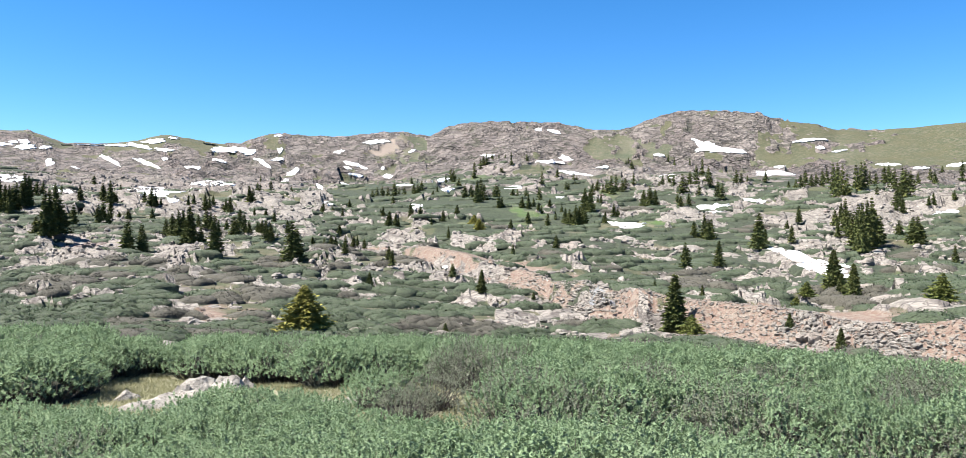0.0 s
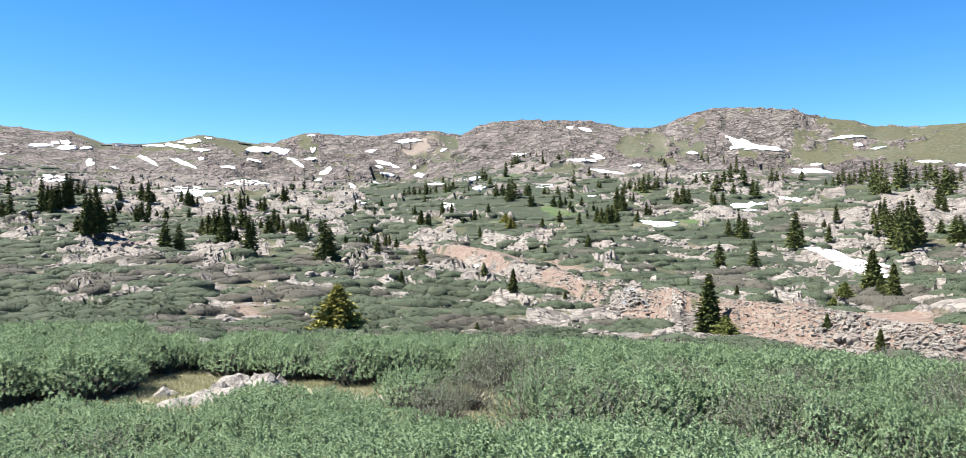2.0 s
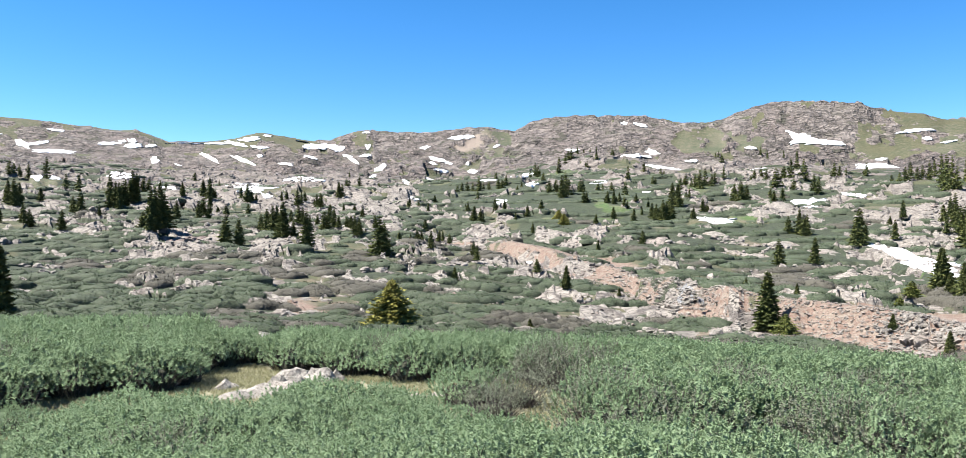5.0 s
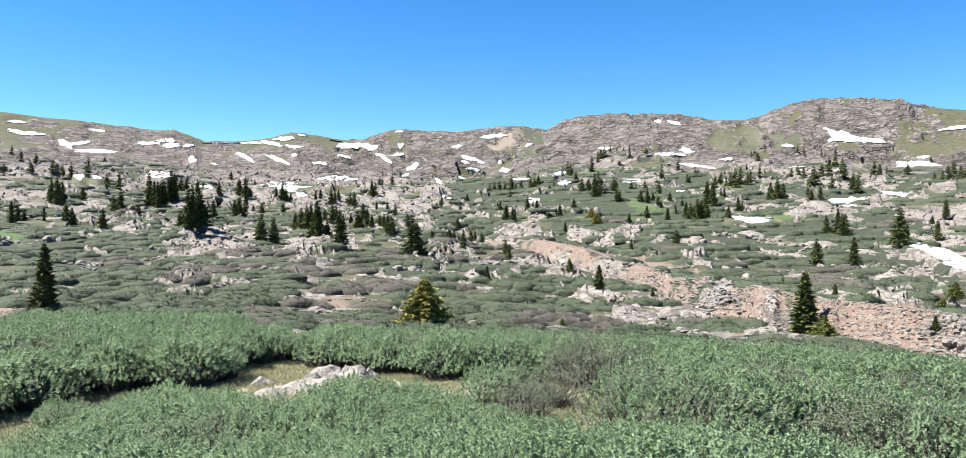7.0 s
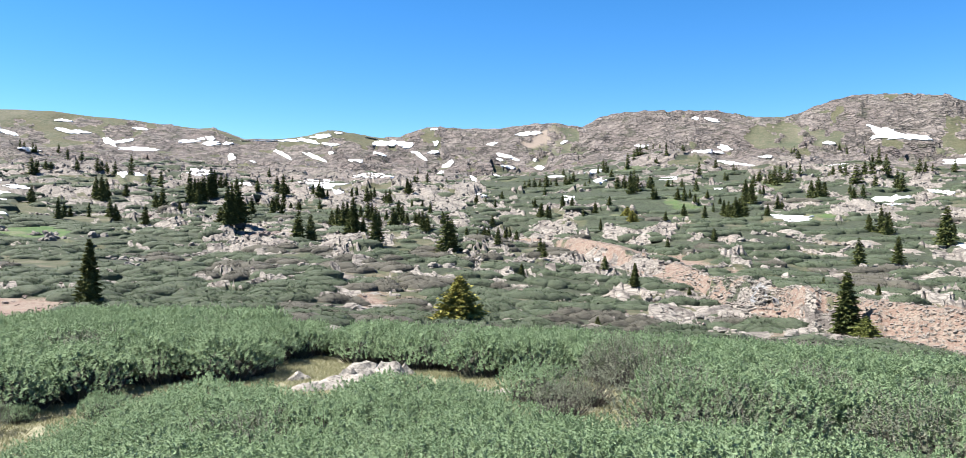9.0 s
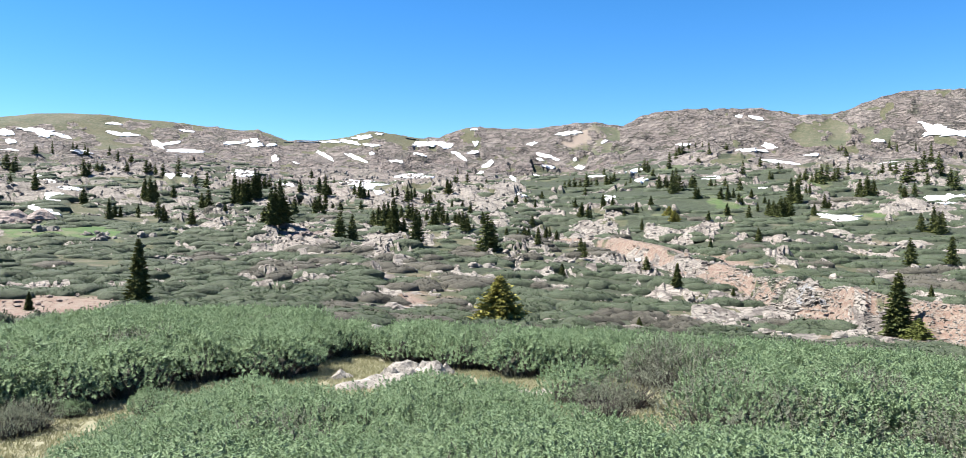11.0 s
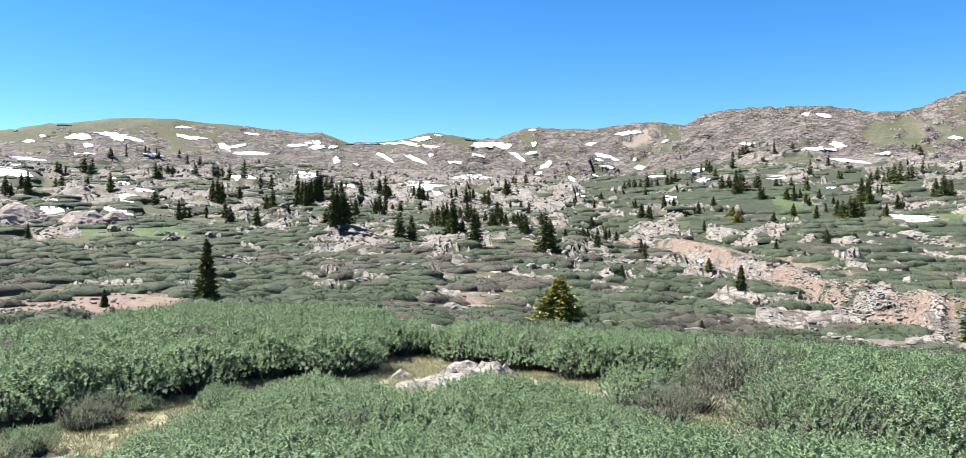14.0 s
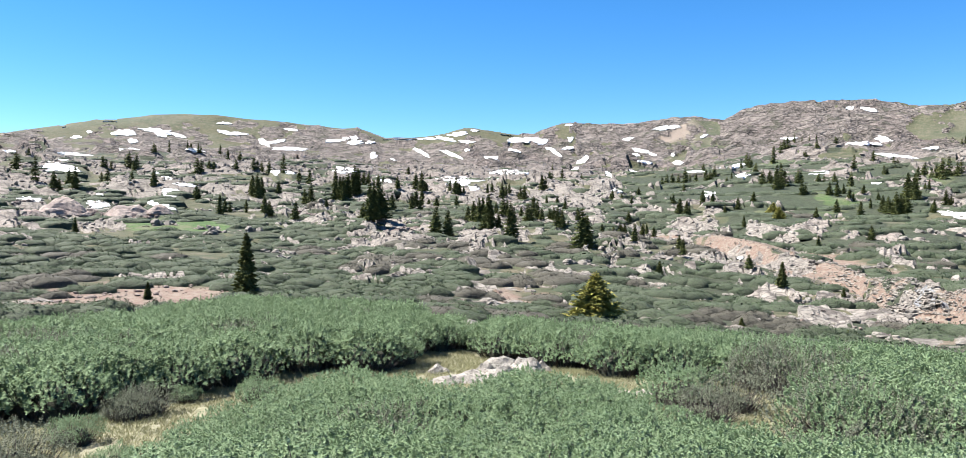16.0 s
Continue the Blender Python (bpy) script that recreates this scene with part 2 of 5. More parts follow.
SNOW_C = [
    (-23.35, 47.4, 1.86, 3.7, -0.2), (-23.26, 42.5, 0.98, 4.7, 0.0), (-19.73, 57.0, 1.34, 3.1, 0.0), (-20.65, 48.3, 0.41, 2.4, 0.0), (-28.97, 44.8, 0.62, 5.8, -0.4), (-31.83, 57.6, 0.67, 5.3, -0.2),
    (-22.27, 35.3, 0.40, 3.4, 0.0), (-3.32, 63.7, 1.04, 4.7, 0.6), (-2.63, 53.6, 0.58, 4.4, 0.3), (-5.98, 57.8, 0.69, 1.8, 0.3), (-4.94, 29.9, 0.58, 3.6, -0.2), (0.33, 97.1, 0.51, 1.8, 0.0),
    (5.04, 89.0, 1.04, 2.9, -0.2), (6.26, 93.3, 0.51, 4.7, -0.3), (6.76, 73.4, 1.15, 4.4, -0.6), (8.93, 81.1, 0.57, 2.2, 0.0), (2.26, 55.2, 0.81, 2.9, 0.4), (5.38, 127.8, 0.55, 4.4, -0.6),
    (4.18, 130.9, 0.28, 1.8, 0.0),
]
SNOW_D = [
    (5.80, 42.8, 0.41, 2.2, 0.2), (13.81, 67.5, 0.94, 2.5, 0.0), (13.04, 95.4, 0.40, 2.5, -0.3), (16.3, 108.0, 0.85, 9.0, -0.45), (17.5, 99.5, 1.5, 6.0, -0.4), (16.99, 26.4, 1.06, 7.0, 0.1),
    (19.71, 35.9, 0.83, 3.4, -0.2), (21.04, 67.1, 1.32, 5.8, -0.3), (21.34, 76.8, 0.40, 1.7, 0.0), (28.05, 75.3, 0.73, 1.9, -0.2), (30.01, 70.0, 0.52, 1.6, -0.2), (32.03, 72.3, 0.47, 3.1, 0.3),
    (23.24, 107.9, 1.08, 3.0, 0.4), (24.02, 98.7, 0.29, 2.0, 0.0), (25.13, 93.4, 0.44, 2.0, 0.5), (31.47, 19.4, 0.76, 2.5, 0.2), (10.74, 6.0, 1.46, 5.4, -0.3), (25.36, -43.7, 0.48, 2.3, -0.2),
    (26.58, -61.8, 0.37, 3.3, -0.4),
]
SNOW_E = [
    (-2.91, -49.9, 0.30, 1.8, 0.3), (-53.52, 65.9, 0.47, 2.2, 0.0), (-49.58, 65.8, 1.36, 4.2, -0.6), (-50.33, 59.5, 0.41, 1.6, -0.2), (-50.60, 49.7, 1.28, 7.0, -0.2), (-52.41, 13.7, 0.86, 3.1, 0.0),
    (-48.48, 9.2, 0.76, 5.9, -0.1), (-48.33, 19.4, 0.24, 2.0, 0.0), (-44.07, 41.8, 0.69, 7.4, -0.7), (-43.01, 34.0, 0.77, 2.7, -0.3), (-43.77, 24.7, 0.60, 6.8, -0.2), (-44.47, 11.0, 0.77, 5.4, 0.0),
    (-44.37, 5.0, 0.79, 2.7, 0.2), (-49.67, 86.8, 0.36, 2.6, 0.4), (-48.90, 93.3, 0.22, 1.5, 0.0), (-46.79, 93.9, 0.67, 4.0, 0.0), (-46.32, 85.2, 0.38, 2.3, 0.0), (-46.55, 75.1, 0.73, 2.6, -0.2),
    (-44.67, 98.1, 1.28, 4.7, -0.5),
]
SNOW_F = [
    (-44.43, 94.6, 0.45, 4.0, 0.3), (-43.28, 93.3, 0.50, 3.4, -0.5), (-40.39, 111.6, 0.48, 1.5, 0.0), (-39.80, 99.8, 0.94, 2.8, -0.2), (-37.61, 88.9, 0.47, 7.0, -0.3), (-36.77, 91.0, 0.58, 4.2, 0.5),
    (-35.74, 106.9, 0.55, 1.8, -0.2), (-35.84, 82.1, 1.31, 2.1, 0.0), (-36.81, 52.3, 0.32, 3.2, 0.0), (-35.87, 52.3, 0.39, 2.8, -0.3), (-32.64, 94.4, 0.78, 2.5, 0.3), (-32.06, 54.9, 0.67, 2.5, -0.2),
    (-47.77, 107.5, 0.43, 2.0, 0.3), (-50.44, 98.7, 0.12, 1.5, 0.0), (-42.07, 76.8, 0.92, 2.7, -0.2), (-47.53, -110.8, 0.56, 2.3, 0.0), (-31.18, 93.1, 0.68, 3.6, 0.3),
]
SNOW_TONGUES = [(23.9, -44, 2.6, 17, -.9), (21.4, -26, 1.2, 5, -.8)]
PATCHES = np.array([*SNOW_A, *SNOW_B, *SNOW_C, *SNOW_D, *SNOW_E, *SNOW_F, *SNOW_TONGUES])


def hollow(b, e):
    """0 to 1: the smooth hollows in which snow lies, by bearing and rise."""
    b, e = np.asarray(b, float), np.asarray(e, float) * 1000
    out = np.zeros(b.shape)
    for bearing, rise, half, deep, lean in PATCHES:
        near = np.abs(b - bearing) < 1.7 * half
        if near.any():
            u = (b[near] - bearing) / half
            v = (e[near] - rise - 1.1 * deep * lean * u) / (deep * (1 - .55 * min(abs(lean), 1)) + 1.2)
            out[near] = np.maximum(out[near], 1 - step(1.2, 2.2, u * u + v * v))
    return out


def height(x, y):
    r, b = polar(x, y)
    rock = outcrop(x, y)
    size = np.interp(r, [30, 100, 300, 700, 1200], [.35, .9, 2.2, 3.6, 4.2])
    crag = 0.0
    for width, seed in ((1.5, 130), (4.0, 140), (11.0, 150), (26.0, 160)):
        near = step(5 * width, 18 * width, r) * (1 - step(90 * width, 220 * width, r))
        broken = .5 if width < 5 else .45 * step(650, 850, r) * np.clip(region(b, 0 * b, [(2, 1, 6, 1, 1), (17, 1, 7, 1, 1)]), 0, 1)
        crag = crag + near * width * (fractal(x / width, y / width, seed, 2) - .5 + broken * (blocks(x / width * .8, y / width * .8, seed) - .5))
    ledge = fractal(b / 1.1, np.log(np.maximum(r, 2)) * 30, 171, 2) - .5
    base = smooth_height(x, y)
    rough = roughness(x, y) + rock * step(26, 40, r) * ((.38 + .3 * step(300, 700, r)) * crag + size * (.25 + .7 * ledge)) * (1 - .5 * step(800, 980, r)) * (1 - .55 * step(450, 650, r) * step(-20, -28, b))
    return base + rough * (1 - .85 * hollow(b, base / np.maximum(r, 2)))


def spot_height(x, y):
    return float(height(np.array([x]), np.array([y]))[0])


# ---- materials ----
class Nodes:
    """A short way to write node trees."""

    def __init__(self, name, rough=0.9):
        self.mat = bpy.data.materials.new(name)
        self.mat.use_nodes = True
        self.tree = self.mat.node_tree
        self.shader = self.tree.nodes["Principled BSDF"]
        self.shader.inputs["Roughness"].default_value = rough
        self.shader.inputs["Specular IOR Level"].default_value = 0.25
        self.geo = self.tree.nodes.new("ShaderNodeNewGeometry")

    def add(self, kind, **values):
        node = self.tree.nodes.new(kind)
        for key, value in values.items():
            if isinstance(value, bpy.types.NodeSocket):
                self.tree.links.new(value, node.inputs[key])
            else:
                node.inputs[key].default_value = value
        return node

    def link(self, a, b):
        self.tree.links.new(a, b)

    def noise(self, scale, detail=4.0, rough=0.6, vector=None):
        node = self.add("ShaderNodeTexNoise", Scale=scale, Detail=detail, Roughness=rough)
        self.link(vector or self.geo.outputs["Position"], node.inputs["Vector"])
        return node.outputs["Fac"]

    def cells(self, scale, vector=None, feature="F1"):
        node = self.add("ShaderNodeTexVoronoi", Scale=scale)
        node.feature = feature
        self.link(vector or self.geo.outputs["Position"], node.inputs["Vector"])
        return node

    def sharp(self, fac, low, high):
        node = self.add("ShaderNodeMapRange", Value=fac)
        node.inputs["From Min"].default_value, node.inputs["From Max"].default_value = low, high
        return node.outputs["Result"]

    def math(self, op, a, b):
        node = self.tree.nodes.new("ShaderNodeMath")
        node.operation = op
        for socket, value in zip(node.inputs, (a, b)):
            if isinstance(value, bpy.types.NodeSocket):
                self.link(value, socket)
            else:
                socket.default_value = value
        return node.outputs[0]

    def mix(self, fac, a, b, how="MIX"):
        node = self.tree.nodes.new("ShaderNodeMix")
        node.data_type, node.blend_type = "RGBA", how
        for key, value in ((0, fac), (6, a), (7, b)):
            if isinstance(value, bpy.types.NodeSocket):
                self.link(value, node.inputs[key])
            else:
                node.inputs[key].default_value = (*value, 1) if key else value
        return node.outputs[2]

    def field(self, name):
        node = self.tree.nodes.new("ShaderNodeAttribute")
        node.attribute_name = name
        return node.outputs["Fac"]

    def scaled(self, x, y, z):
        node = self.tree.nodes.new("ShaderNodeMapping")
        self.link(self.geo.outputs["Position"], node.inputs["Vector"])
        node.inputs["Scale"].default_value = (x, y, z)
        return node.outputs["Vector"]

    def bump(self, fac, strength, distance):
        node = self.add("ShaderNodeBump", Height=fac, Strength=strength, Distance=distance)
        self.link(node.outputs["Normal"], self.shader.inputs["Normal"])

    def colour(self, socket):
        self.link(socket, self.shader.inputs["Base Color"])
        return self.mat


def make_ground():
    m = Nodes("alpine_ground", 0.95)
    # soil, dry grass and green turf, rock: which one lies where comes from the mesh's own fields
    fine, mid, wide = m.noise(9, 5), m.noise(0.7, 5), m.noise(0.045, 6)
    huge = m.noise(0.012, 7, 0.65)
    soil = m.mix(m.sharp(mid, .35, .65), (.088, .055, .041), (.117, .078, .060))
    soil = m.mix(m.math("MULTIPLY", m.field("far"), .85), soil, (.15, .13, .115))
    soil = m.mix(m.sharp(fine, .45, .75), soil, (.144, .106, .083))
    soil = m.mix(m.sharp(m.noise(2.6, 7, .75), .47, .56), soil, (.146, .121, .099))
    grass = m.mix(m.sharp(mid, .35, .65), (.036, .040, .020), (.068, .062, .036))
    grass = m.mix(m.sharp(wide, .4, .62), grass, (.034, .041, .021))
    lush = m.mix(m.sharp(m.noise(.9, 6, .7), .42, .6), (.027, .056, .015), (.048, .080, .022))
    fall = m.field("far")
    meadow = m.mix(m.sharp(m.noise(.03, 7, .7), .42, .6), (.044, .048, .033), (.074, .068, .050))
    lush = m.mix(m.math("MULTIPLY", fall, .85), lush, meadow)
    stone = m.mix(m.sharp(wide, .38, .62), (.178, .162, .142), (.116, .105, .093))
    stone = m.mix(m.sharp(huge, .46, .62), stone, (.155, .131, .115))
    stone = m.mix(m.sharp(mid, .42, .72), stone, (.222, .204, .180))
    lichen = m.mix(m.math("MULTIPLY", m.sharp(fine, .5, .7), .6), stone, (.106, .098, .087))
    # joints, bent out of line by noise
    bent = m.tree.nodes.new("ShaderNodeVectorMath")
    bent.operation = "MULTIPLY_ADD"
    wobble = m.add("ShaderNodeTexNoise", Scale=.5, Detail=4.0)
    m.link(m.geo.outputs["Position"], wobble.inputs["Vector"])
    m.link(wobble.outputs["Color"], bent.inputs[0])
    bent.inputs[1].default_value = (2.2, 2.2, 1.2)
    m.link(m.scaled(1, 1, 2.2), bent.inputs[2])
    crack = m.cells(1.25, bent.outputs["Vector"], "DISTANCE_TO_EDGE").outputs["Distance"]
    crack_wide = m.cells(0.11, bent.outputs["Vector"], "DISTANCE_TO_EDGE").outputs["Distance"]
    stone = m.mix(m.sharp(crack, .0, .10), (.069, .061, .055), lichen)
    # far cliffs: weathered faces, wide stained areas, joints of two sizes
    wave = m.tree.nodes.new("ShaderNodeVectorMath")
    wave.operation = "MULTIPLY_ADD"
    swirl = m.add("ShaderNodeTexNoise", Scale=.09, Detail=5.0)
    m.link(m.geo.outputs["Position"], swirl.inputs["Vector"])
    m.link(swirl.outputs["Color"], wave.inputs[0])
    wave.inputs[1].default_value = (26, 26, 18)
    m.link(m.scaled(.8, .8, 2.2), wave.inputs[2])
    joint_far = m.cells(.048, wave.outputs["Vector"], "DISTANCE_TO_EDGE").outputs["Distance"]
    joint_mid = m.cells(.13, wave.outputs["Vector"], "DISTANCE_TO_EDGE").outputs["Distance"]
    mottle = m.sharp(m.noise(.085, 8, .66), .40, .58)
    pale = m.mix(m.sharp(huge, .42, .6), (.192, .168, .153), (.144, .118, .109))
    boulder_gap = m.mix(mottle, (.100, .087, .080), pale)
    boulder_gap = m.mix(m.math("MULTIPLY", m.sharp(joint_mid, .10, .0), m.math("MULTIPLY", m.sharp(m.noise(.02, 5), .40, .6), .75)), boulder_gap, (.046, .041, .037))
    boulder_gap = m.mix(m.math("MULTIPLY", m.sharp(joint_far, .09, .0), .85), boulder_gap, (.030, .028, .024))
    heath = m.math("MULTIPLY", m.sharp(m.noise(.045, 8, .72), .53, .62), .7)
    boulder_gap = m.mix(heath, boulder_gap, (.056, .058, .040))
    stone = m.mix(fall, stone, boulder_gap)
    joint = m.math("MAXIMUM", m.sharp(crack_wide, .0, .05), fall)
    stone = m.mix(joint, (.063, .055, .050), stone)
    edge = m.math("ADD", m.math("MULTIPLY", mid, .5), m.math("MULTIPLY", fine, .25))
    edge = m.math("SUBTRACT", edge, .375)
    green = m.sharp(m.math("ADD", m.field("green"), edge), .35, .6)
    bare = m.sharp(m.math("ADD", m.field("bare"), edge), .35, .55)
    rock = m.sharp(m.math("ADD", m.field("rock"), edge), .4, .55)
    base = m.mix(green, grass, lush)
    gravel = m.sharp(m.math("ADD", m.math("MULTIPLY", m.noise(.3, 7, .7), .7), m.math("MULTIPLY", wide, .3)), .5, .58)
    base = m.mix(m.math("MULTIPLY", gravel, .5), base, (.105, .090, .066))
    straw = m.mix(m.sharp(m.noise(6, 6, .7), .38, .62), (.120, .116, .072), (.20, .188, .128))
    base = m.mix(m.field("lawn"), base, straw)
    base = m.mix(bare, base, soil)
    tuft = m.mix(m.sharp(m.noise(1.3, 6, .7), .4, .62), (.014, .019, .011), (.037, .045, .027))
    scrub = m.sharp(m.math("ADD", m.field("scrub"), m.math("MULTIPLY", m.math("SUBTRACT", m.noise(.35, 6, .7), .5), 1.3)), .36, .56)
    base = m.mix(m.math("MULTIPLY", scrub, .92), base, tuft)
    base = m.mix(rock, base, stone)
    broad = m.add("ShaderNodeBump", Height=m.math("ADD", m.noise(.10, 7, .62), m.math("MULTIPLY", m.sharp(joint_mid, 0, .3), .5)), Distance=4.5)
    m.link(m.math("MULTIPLY", m.math("ADD", m.math("MULTIPLY", rock, .8), .2), fall), broad.inputs["Strength"])
    relief = m.math("ADD", m.noise(1.6, 7, .65), m.math("MULTIPLY", m.math("MULTIPLY", m.sharp(crack, 0, .12), .25), rock))
    close = m.add("ShaderNodeBump", Height=relief, Strength=.9, Distance=.2, Normal=broad.outputs["Normal"])
    m.link(close.outputs["Normal"], m.shader.inputs["Normal"])
    return m.colour(base)


def make_rock(name, light, dark, warm):
    m = Nodes(name, 0.92)
    mid, fine = m.noise(2.2, 6, .65), m.noise(17, 5)
    stone = m.mix(m.sharp(mid, .35, .68), dark, light)
    stone = m.mix(m.sharp(m.noise(.5, 3), .48, .62), stone, warm)
    stone = m.mix(m.sharp(fine, .52, .68), stone, (.090, .085, .077))
    seam = m.sharp(m.noise(1.1, 7, .75, m.scaled(1, 1, 3.5)), .485, .505)
    stone = m.mix(m.math("MULTIPLY", seam, .35), stone, (.063, .058, .053))
    m.bump(m.noise(3.5, 9, .72), 0.9, .16)
    return m.colour(stone)


def make_leaf(name, low, high, tip, clear=0.15):
    """Foliage: every leaf its own tone, every bush its own cast, some light let through."""
    m = Nodes(name, 0.75)
    m.shader.inputs["Specular IOR Level"].default_value = 0.12
    tone = m.mix(m.geo.outputs["Random Per Island"], low, high)
    info = m.tree.nodes.new("ShaderNodeObjectInfo")
    tone = m.mix(m.math("MULTIPLY", info.outputs["Random"], .5), tone, tip)
    tone = m.mix(m.math("MULTIPLY", m.sharp(m.noise(.35, 3), .4, .65), .45), tone, tip)
    # noise draws patches of leaves towards the darker tone
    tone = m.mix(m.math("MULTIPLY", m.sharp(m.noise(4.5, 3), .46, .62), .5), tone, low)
    m.colour(tone)
    trans = m.tree.nodes.new("ShaderNodeBsdfTranslucent")
    m.link(tone, trans.inputs["Color"])
    both = m.tree.nodes.new("ShaderNodeMixShader")
    both.inputs[0].default_value = clear
    m.link(m.shader.outputs[0], both.inputs[1])
    m.link(trans.outputs[0], both.inputs[2])
    m.link(both.outputs[0], m.tree.nodes["Material Output"].inputs["Surface"])
    return m.mat


def make_plain(name, low, high, rough=0.9, scale=8.0):
    m = Nodes(name, rough)
    m.bump(m.noise(scale * 2, 5), 0.5, .02)
    return m.colour(m.mix(m.sharp(m.noise(scale, 5), .35, .65), low, high))


def make_snow():
    m = Nodes("old_snow", 0.6)
    dirt = m.sharp(m.noise(.9, 6, .7), .56, .74)
    tone = m.mix(m.math("MULTIPLY", dirt, .55), (.62, .63, .65), (.34, .28, .25))
    m.bump(m.math("ADD", m.noise(1.6, 5), m.noise(.3, 3)), .5, .12)
    return m.colour(tone)


GROUND = make_ground()
PALE_ROCK = make_rock("pale_granite", (.240, .221, .195), (.136, .124, .110), (.188, .161, .139))
WORN_ROCK = make_rock("worn_granite", (.375, .350, .310), (.235, .216, .190), (.310, .280, .240))
PINK_SLAB_ROCK = make_rock("pink_slab_granite", (.320, .268, .240), (.225, .184, .166), (.290, .222, .196))
PINK_ROCK = make_rock("pink_granite", (.217, .177, .156), (.138, .108, .098), (.185, .134, .116))
SNOW = make_snow()
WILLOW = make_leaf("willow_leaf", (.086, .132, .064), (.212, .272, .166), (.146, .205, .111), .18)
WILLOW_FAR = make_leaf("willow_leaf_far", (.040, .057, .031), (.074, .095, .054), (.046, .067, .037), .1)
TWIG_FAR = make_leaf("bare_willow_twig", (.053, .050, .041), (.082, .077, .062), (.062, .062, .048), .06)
# dark tone for the inside of a bush: shade put into the colour
INNER_SHADE = make_plain("willow_heartwood", (.022, .025, .017), (.050, .052, .036), .95, 24)
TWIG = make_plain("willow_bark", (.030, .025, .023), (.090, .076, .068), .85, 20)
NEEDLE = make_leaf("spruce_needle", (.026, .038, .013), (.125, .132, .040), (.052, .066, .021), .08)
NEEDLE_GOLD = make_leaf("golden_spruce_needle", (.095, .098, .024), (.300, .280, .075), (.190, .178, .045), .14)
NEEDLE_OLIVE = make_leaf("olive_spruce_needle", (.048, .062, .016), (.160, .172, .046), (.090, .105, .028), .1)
BARK = make_plain("spruce_bark", (.047, .034, .026), (.090, .069, .053), .9, 15)
def make_cushion(name, low, high):
    """Close foliage seen from afar: fine light and dark tufts with relief."""
    m = Nodes(name, 0.8)
    fine, mid = m.noise(14, 6, .7), m.noise(1.1, 5, .65)
    tone = m.mix(m.sharp(fine, .38, .62), low, high)
    tone = m.mix(m.math("MULTIPLY", m.sharp(mid, .42, .62), .5), tone, low)
    m.bump(m.math("ADD", m.noise(9, 6, .7), m.noise(2.5, 4)), .8, .12)
    return m.colour(tone)


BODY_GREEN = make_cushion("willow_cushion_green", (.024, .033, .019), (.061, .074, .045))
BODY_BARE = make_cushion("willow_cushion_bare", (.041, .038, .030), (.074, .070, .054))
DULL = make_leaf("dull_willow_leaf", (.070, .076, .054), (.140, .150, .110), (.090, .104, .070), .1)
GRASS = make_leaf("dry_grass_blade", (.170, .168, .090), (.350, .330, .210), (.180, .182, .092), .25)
WATER = make_plain("stream_water", (.03, .034, .034), (.17, .17, .175), .65, 6)


# ---- mesh helpers ----
def solid(name, verts, faces, mat, parent=None, smooth=False, fields=None):
    """One mesh object from arrays; faces all have the same number of corners."""
    verts, faces = np.asarray(verts, np.float32), np.asarray(faces, np.int32)
    data = bpy.data.meshes.new(name)
    data.vertices.add(len(verts))
    data.vertices.foreach_set("co", verts.ravel())
    n = faces.shape[1]
    data.loops.add(faces.size)
    data.loops.foreach_set("vertex_index", faces.ravel())
    data.polygons.add(len(faces))
    data.polygons.foreach_set("loop_start", np.arange(0, faces.size, n, dtype=np.int32))
    data.polygons.foreach_set("use_smooth", np.full(len(faces), smooth) if isinstance(smooth, bool) else smooth)
    for key, values in (fields or {}).items():
        data.attributes.new(key, "FLOAT", "POINT").data.foreach_set("value", np.asarray(values, np.float32))
    data.materials.append(mat)
    data.update(calc_edges=True)
    ob = new(name, data)
    ob.parent = parent
    return ob


def empty(name, label, category, group="", kind=""):
    ob = new(name)
    ob.empty_display_size = 0.2
    return tagged(ob, label, category, group, kind)


def leaves3(base, along, side):
    """Small pointed leaves as single triangles."""
    tri = np.stack([base + side, base + along, base - side], 1)
    return tri.reshape(-1, 3), np.arange(len(base) * 3).reshape(-1, 3)


def thirds(v, f):
    """Four-cornered faces cut into triangles."""
    f = np.asarray(f)
    return v, np.concatenate([f[:, [0, 1, 2]], f[:, [0, 2, 3]]])


def unit(v):
    return v / np.maximum(np.linalg.norm(v, axis=-1, keepdims=True), 1e-9)


def tube(points, radii, sides=5):
    """A tapering tube along points: verts, faces."""
    points, verts, faces = np.asarray(points, float), [], []
    for k, (p, r) in enumerate(zip(points, radii)):
        d = unit(points[min(k + 1, len(points) - 1)] - points[max(k - 1, 0)])
        u = unit(np.cross(d, (0.31, 0.95, 0.1)))
        w = np.cross(d, u)
        for s in range(sides):
            a = 2 * math.pi * s / sides
            verts.append(p + r * (u * math.cos(a) + w * math.sin(a)))
    for k in range(len(points) - 1):
        for s in range(sides):
            a, b = k * sides + s, k * sides + (s + 1) % sides
            faces.append((a, b, b + sides, a + sides))
    return np.array(verts), np.array(faces)


def joined(pieces):
    verts, faces, n = [], [], 0
    for v, f in pieces:
        verts.append(v)
        faces.append(np.asarray(f) + n)
        n += len(v)
    return np.concatenate(verts), np.concatenate(faces)


